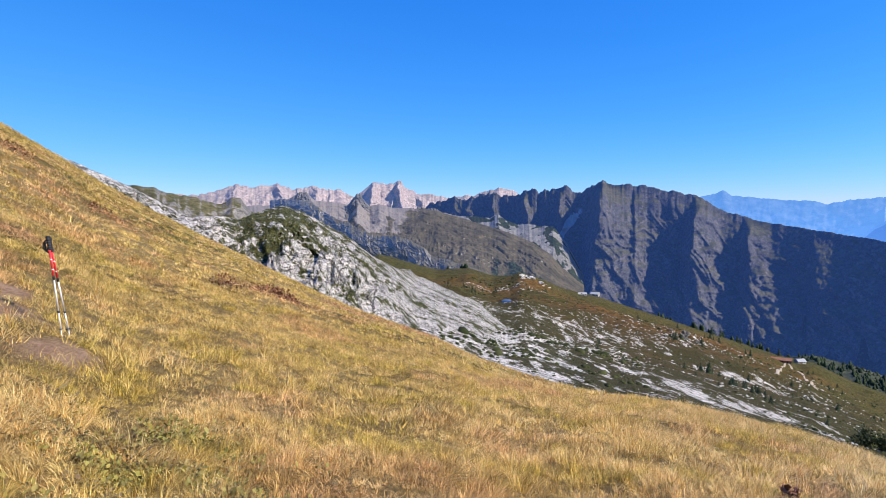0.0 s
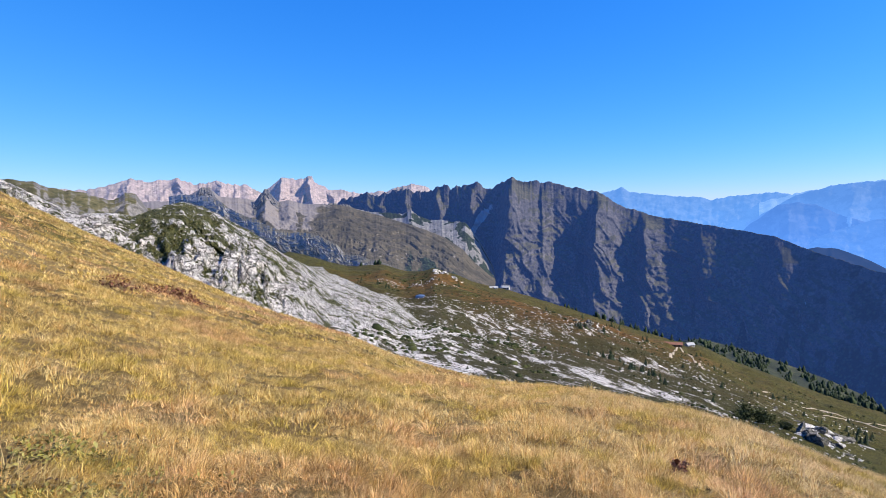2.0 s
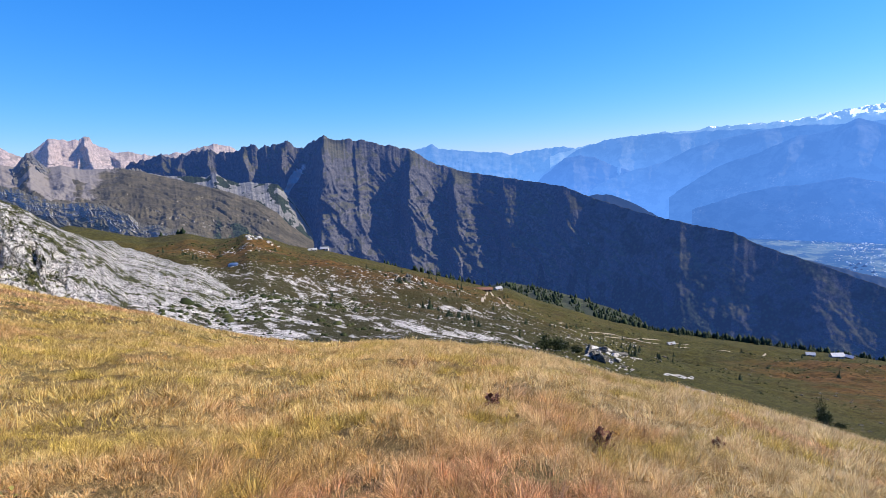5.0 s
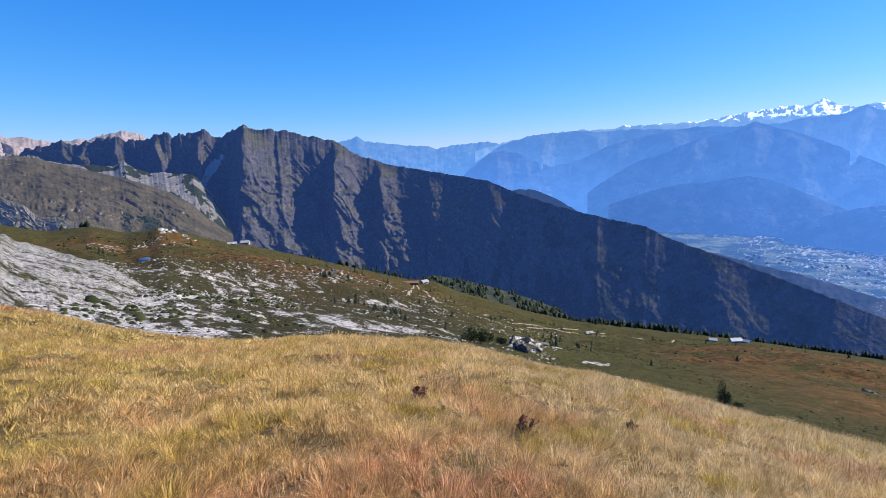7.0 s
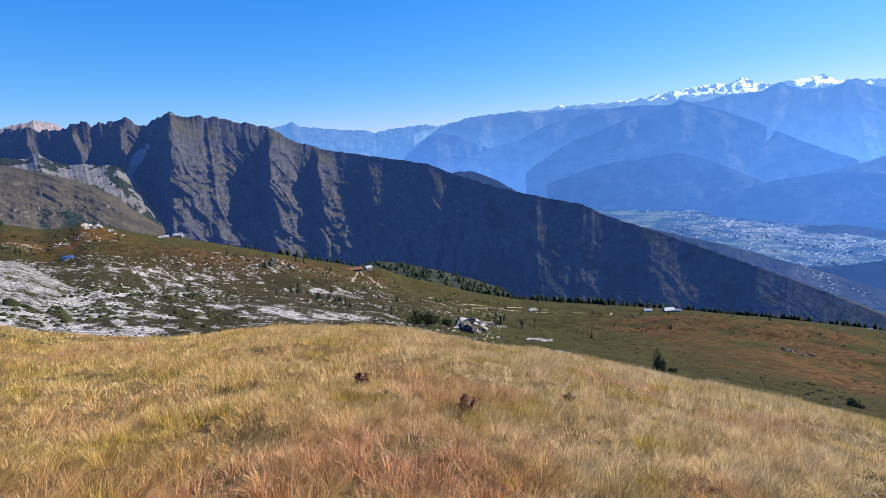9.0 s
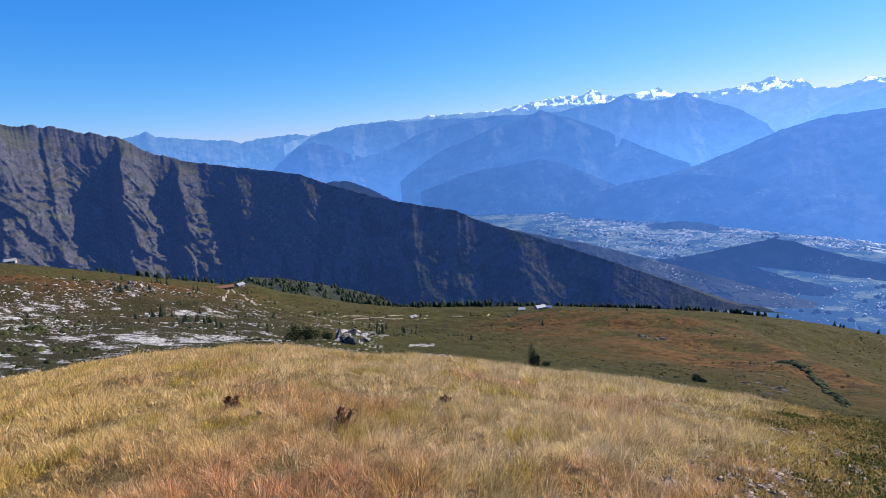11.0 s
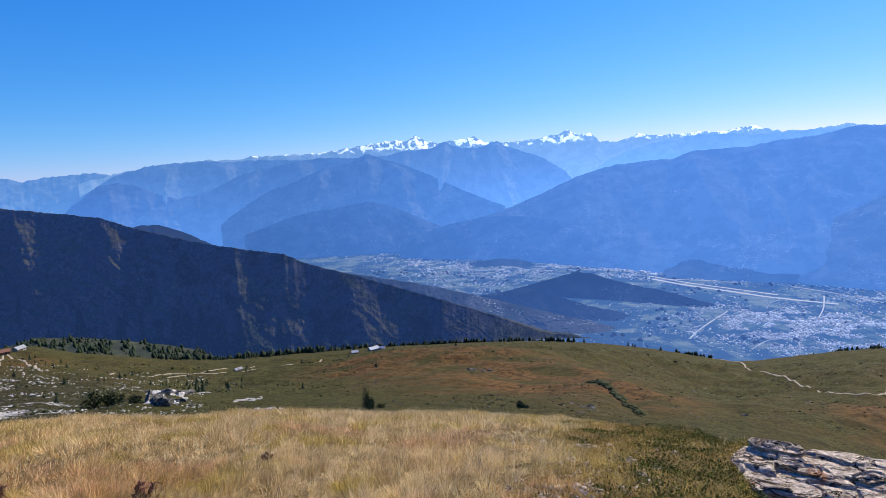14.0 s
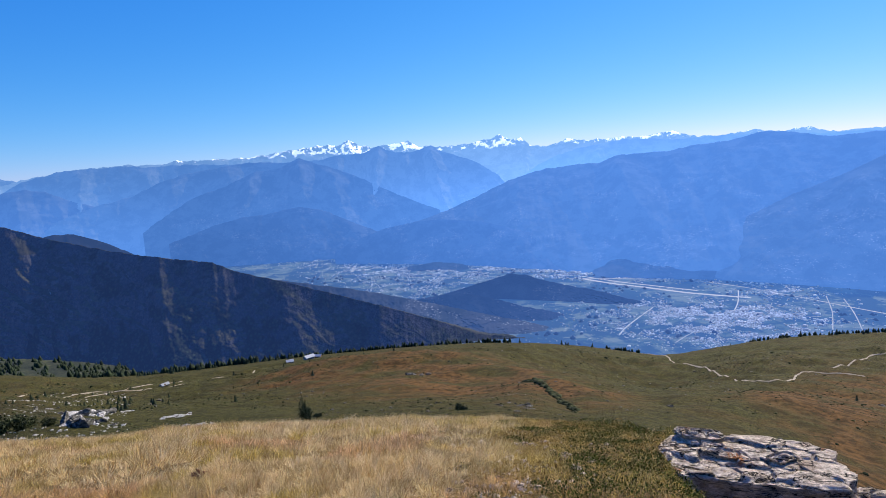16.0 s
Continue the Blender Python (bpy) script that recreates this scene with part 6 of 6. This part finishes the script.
def build_heath():
    """The evergreen heath beside the boulder."""
    rng = np.random.default_rng(41)
    n = 90000
    a, r = rng.uniform(74, 104, n), 3.6 + 7.2 * rng.uniform(0, 1, n) ** 0.8
    x, y = r * np.sin(np.radians(a)), r * np.cos(np.radians(a))
    mound = fbm(x / 0.55, y / 0.55, 3, 45)
    cover = smooth(77, 92, a + 9 * fbm(x / 0.9, y / 0.9, 3, 49)) + rng.normal(0, 0.22, n)
    bould = ((x - bx) ** 2 + (y - by) ** 2) > 0.75
    keep = (cover > 0.45) & bould
    x, y, a, mound = x[keep], y[keep], a[keep], mound[keep]
    h = (0.04 + 0.17 * np.clip(mound + 0.3, 0, 1) * smooth(86, 95, a))
    z = relief(x, y) + h * rng.uniform(0.1, 1.0, len(x))
    n = Nodes("heath_leaves", 0.95, 0.03)
    lush = n.mix(n.random(), (0.028, 0.040, 0.007), (0.105, 0.112, 0.022))
    ochre = n.mix(n.random(), (0.20, 0.125, 0.03), (0.46, 0.315, 0.09))
    n.colour(n.mix(n.step(n.attr("dryness"), 0.3, 0.65), lush, ochre))
    dry = 0.62 + 0.9 * fbm(x / 0.7 + 4, y / 0.7, 3, 53) - 0.45 * smooth(86, 96, a) + 0.25 * smooth(6.0, 4.2, np.hypot(x, y))
    leaves("heath", x, y, z, 0.017, n.m, "low green and ochre heath around the boulder", "heath", 43, attrs=dict(dryness=dry))


build_heath()


def build_herbs():
    """Low broad leaves among the grass near the poles."""
    rng = np.random.default_rng(47)
    n = 9000
    a, r = rng.normal(-27, 6, n), rng.uniform(2.6, 5.6, n)
    x, y = r * np.sin(np.radians(a)), r * np.cos(np.radians(a))
    keep = fbm(x / 0.5, y / 0.5, 3, 57) > -0.1
    x, y = x[keep], y[keep]
    z = relief(x, y) + rng.uniform(0.01, 0.07, len(x))
    n = Nodes("herb_leaves", 0.55, 0.3)
    n.colour(n.mix(n.step(n.noise(2.0, 3), 0.45, 0.6), n.mix(n.random(), (0.12, 0.11, 0.022), (0.32, 0.28, 0.06)), n.mix(n.random(), (0.10, 0.06, 0.03), (0.30, 0.22, 0.08))))
    leaves("low_herbs", x, y, z, 0.035, n.m, "low yellowing herbs among the grass", "herbs", 59, 0.4)


build_herbs()
small = bits("gravel_bits", 260, 31, lambda rng, c: (lambda a, r: (r * np.sin(np.radians(a)), r * np.cos(np.radians(a)), np.ones(c)))(rng.normal(86, 4, c), rng.uniform(3.6, 7.0, c)), 0.03, boulder_mat, "small pale stones in the worn turf", "gravel", 0.6)


# ---------------------------------------------------------------- the meadow's grass
def grass_material():
    n = Nodes("meadow_grass", 0.65, 0.2)
    rnd = n.random()
    rnd = n.step(rnd, 0.05, 0.85)
    straw = n.mix(rnd, (0.56, 0.30, 0.075), (1.0, 0.79, 0.375))
    straw = n.mix(n.attr("pale"), straw, n.mix(rnd, (0.52, 0.32, 0.115), (1.0, 0.84, 0.49)))
    green = n.mix(rnd, (0.25, 0.18, 0.027), (0.84, 0.63, 0.145))
    red = n.mix(rnd, (0.34, 0.15, 0.060), (0.96, 0.57, 0.30))
    c = n.mix(n.attr("green"), straw, green)
    c = n.mix(n.attr("red"), c, red)
    c = n.mix(n.attr("withered"), c, n.mix(rnd, (0.13, 0.085, 0.028), (0.34, 0.225, 0.085)))
    n.colour(c)
    # thin blades let some light through
    thin = n.t.nodes.new("ShaderNodeBsdfTranslucent")
    n.link(c, thin.inputs["Color"])
    both = n.t.nodes.new("ShaderNodeMixShader")
    both.inputs[0].default_value = 0.35
    n.link(n.b.outputs[0], both.inputs[1])
    n.link(thin.outputs[0], both.inputs[2])
    n.link(both.outputs[0], n.t.nodes["Material Output"].inputs["Surface"])
    return n.m


grass_mat = grass_material()


def meadow_tone(x, y):
    """Green share, red share and height of the grass at a place."""
    az, r = np.degrees(np.arctan2(x, y)), np.hypot(x, y)
    left = 1 - smooth(-8, 20, az)
    g = smooth(-0.05, 0.5, fbm(x / 1.5, y / 1.5, 3, 101) + 0.22 * left - 0.05) * 0.75
    g = np.maximum(g, left * 0.42 * smooth(5, 9, r))
    g = np.maximum(g, smooth(0.55, 0.75, fbm(x / 0.9 + 9, y / 0.9, 2, 103)))
    g = np.maximum(g, 0.75 * smooth(78, 90, az))
    red = np.exp(-((r - 3.5) / 1.2) ** 2) * smooth(-24, -12, az) * (1 - smooth(40, 62, az)) * (0.95 + 0.6 * fbm(x / 0.9, y / 0.9, 3, 107))
    red = np.maximum(red, 0.55 * smooth(0.25, 0.6, fbm(x / 2.6, y / 2.6, 3, 109)))
    high = 0.125 + 0.07 * fbm(x / 1.1, y / 1.1, 3, 113) - 0.025 * left - 0.05 * smooth(74, 88, az)
    for gx, gy, gs in ((-5.6, 18.9, 1.4), (-16.7, 22.4, 1.6), (-12.5, 20.8, 1.3), (-13.6, 19.8, 1.0), (-11.6, 20.4, 1.0), (-4.6, 25.6, 1.6), (-3.0, 26.4, 1.6), (-1.4, 26.6, 1.5), (-8.4, 11.0, 0.7), (-12.0, 17.1, 1.0)):    # rusty patches
        k = np.exp(-((x - gx) ** 2 + (y - gy) ** 2) / gs ** 2)
        red, g = np.maximum(red, k), g * (1 - 0.7 * k)
    for gx, gy, gs in ((-2.05, 3.55, 0.35), (-3.3, 5.9, 0.4), (0.35, 4.05, 0.25), (3.3, 3.45, 0.22), (-1.9, 4.6, 0.25)):    # lush green tufts
        k = np.exp(-((x - gx) ** 2 + (y - gy) ** 2) / gs ** 2)
        g, red, high = np.maximum(g, k), red * (1 - k), high + 0.05 * k
    return np.clip(g, 0, 1), np.clip(red, 0, 1), np.clip(high, 0.05, 0.4)


def grass(name, count, a0, a1, r0, r1, wide, two, seed, tuft, label, tall=1.0):
    rng = np.random.default_rng(seed)
    a = np.radians(rng.uniform(a0, a1, count))
    r = np.sqrt(rng.uniform(r0 ** 2, r1 ** 2, count))
    x, y = r * np.sin(a), r * np.cos(a)
    az = np.degrees(a)
    keep = (r < BROW_R(az) * 1.35) & (bare_earth(x, y) < rng.uniform(0.15, 0.9, count)) & ((x - bx) ** 2 + (y - by) ** 2 > 0.9)
    keep &= (1 - 0.75 * smooth(77, 95, az + 9 * fbm(x / 0.9, y / 0.9, 3, 49))) > rng.uniform(0, 1, count)
    keep &= fbm(x / 0.7, y / 0.7, 2, 121) + 1.0 > rng.uniform(0, 0.9, count)
    x, y = x[keep], y[keep]
    # gather into tussocks
    qx = 0.82 * x - 0.57 * y + 0.9 * tuft * fbm(x / tuft / 2.7, y / tuft / 2.7, 2, 127)
    qy = 0.57 * x + 0.82 * y + 0.9 * tuft * fbm(x / tuft / 2.7, y / tuft / 2.7, 2, 129)
    cx, cy = np.floor(qx / tuft), np.floor(qy / tuft)
    full = _cell(cx, cy, 157) / 6.2832 > 0.08              # gaps between the tussocks
    x, y, qx, qy, cx, cy = x[full], y[full], qx[full], qy[full], cx[full], cy[full]
    n = len(x)
    jx, jy = _cell(cx, cy, 131) / 6.2832, _cell(cx, cy, 137) / 6.2832
    ex, ey = qx - (cx + jx) * tuft, qy - (cy + jy) * tuft
    dx, dy = 0.82 * ex + 0.57 * ey, -0.57 * ex + 0.82 * ey
    pull = rng.uniform(0.1, 0.62, n)
    x, y = x - dx * pull, y - dy * pull
    g, red, high = meadow_tone(x, y)
    own = _cell(cx, cy, 149) / 6.2832                   # each tussock has its own tone
    g, red = np.clip(g + 0.6 * (own - 0.5), 0, 1), np.clip(red + 0.35 * (_cell(cx, cy, 151) / 6.2832 - 0.55), 0, 1)
    withered = 0.5 * smooth(0.60, 0.8, _cell(cx, cy, 163) / 6.2832 + 0.35 * fbm(x / 0.45, y / 0.45, 2, 167))
    size = 0.65 + 0.7 * _cell(cx, cy, 139) / 6.2832
    h = high * size * rng.uniform(0.45, 1.25, n) * tall
    z = relief(x, y)
    lx = dx / tuft * 1.3 + rng.normal(0, 0.28, n) + 0.16 + 0.25 * grad(x / 1.7, y / 1.7, 141)
    ly = dy / tuft * 1.3 + rng.normal(0, 0.28, n) - 0.10 + 0.25 * grad(x / 1.7, y / 1.7, 143)
    turn = rng.uniform(0, np.pi, n)
    w = wide * rng.uniform(0.6, 1.4, n)
    wx, wy = np.cos(turn) * w, np.sin(turn) * w
    base = np.stack([x, y, z - 0.015], -1)
    side = np.stack([wx, wy, wx * 0], -1)
    lean = np.stack([lx, ly, lx * 0], -1) * h[:, None]
    up = np.stack([lx * 0, lx * 0, h * np.clip(1 - 0.35 * (lx ** 2 + ly ** 2), 0.35, 1)], -1)
    if two:
        mid = base + up * 0.6 + lean * 0.35
        co = np.stack([base - side, base + side, mid - side * 0.75, mid + side * 0.75, base + up + lean * 1.05], 1)
        f = np.array([[0, 1, 3], [0, 3, 2], [2, 3, 4]])
    else:
        co = np.stack([base - side, base + side, base + up + lean], 1)
        f = np.array([[0, 1, 2]])
    k = co.shape[1]
    faces = ((np.arange(n) * k)[:, None, None] + f[None]).reshape(-1, 3)
    ob = mesh_object(name, co.reshape(-1, 3), faces, grass_mat, True, dict(withered=np.repeat(withered, k), pale=np.repeat(smooth(15, 60, np.degrees(np.arctan2(x, y))), k), green=np.repeat(g, k), red=np.repeat(red, k)))
    return tagged(ob, label, "grass", kind="stuff")


grass("grass", 400000, -47, 112, 1.6, 6.5, 0.0021, True, 1, 0.11, "dry straw-coloured and russet meadow grass in tussocks")
grass("grass_slope", 800000, -47, 112, 6.3, 17, 0.0052, False, 2, 0.16, "dry straw-coloured grass on the falling slope", 1.05)
grass("grass_far", 380000, -47, 25, 16, 44, 0.016, False, 3, 0.34, "short dry grass on the hillside", 1.1)
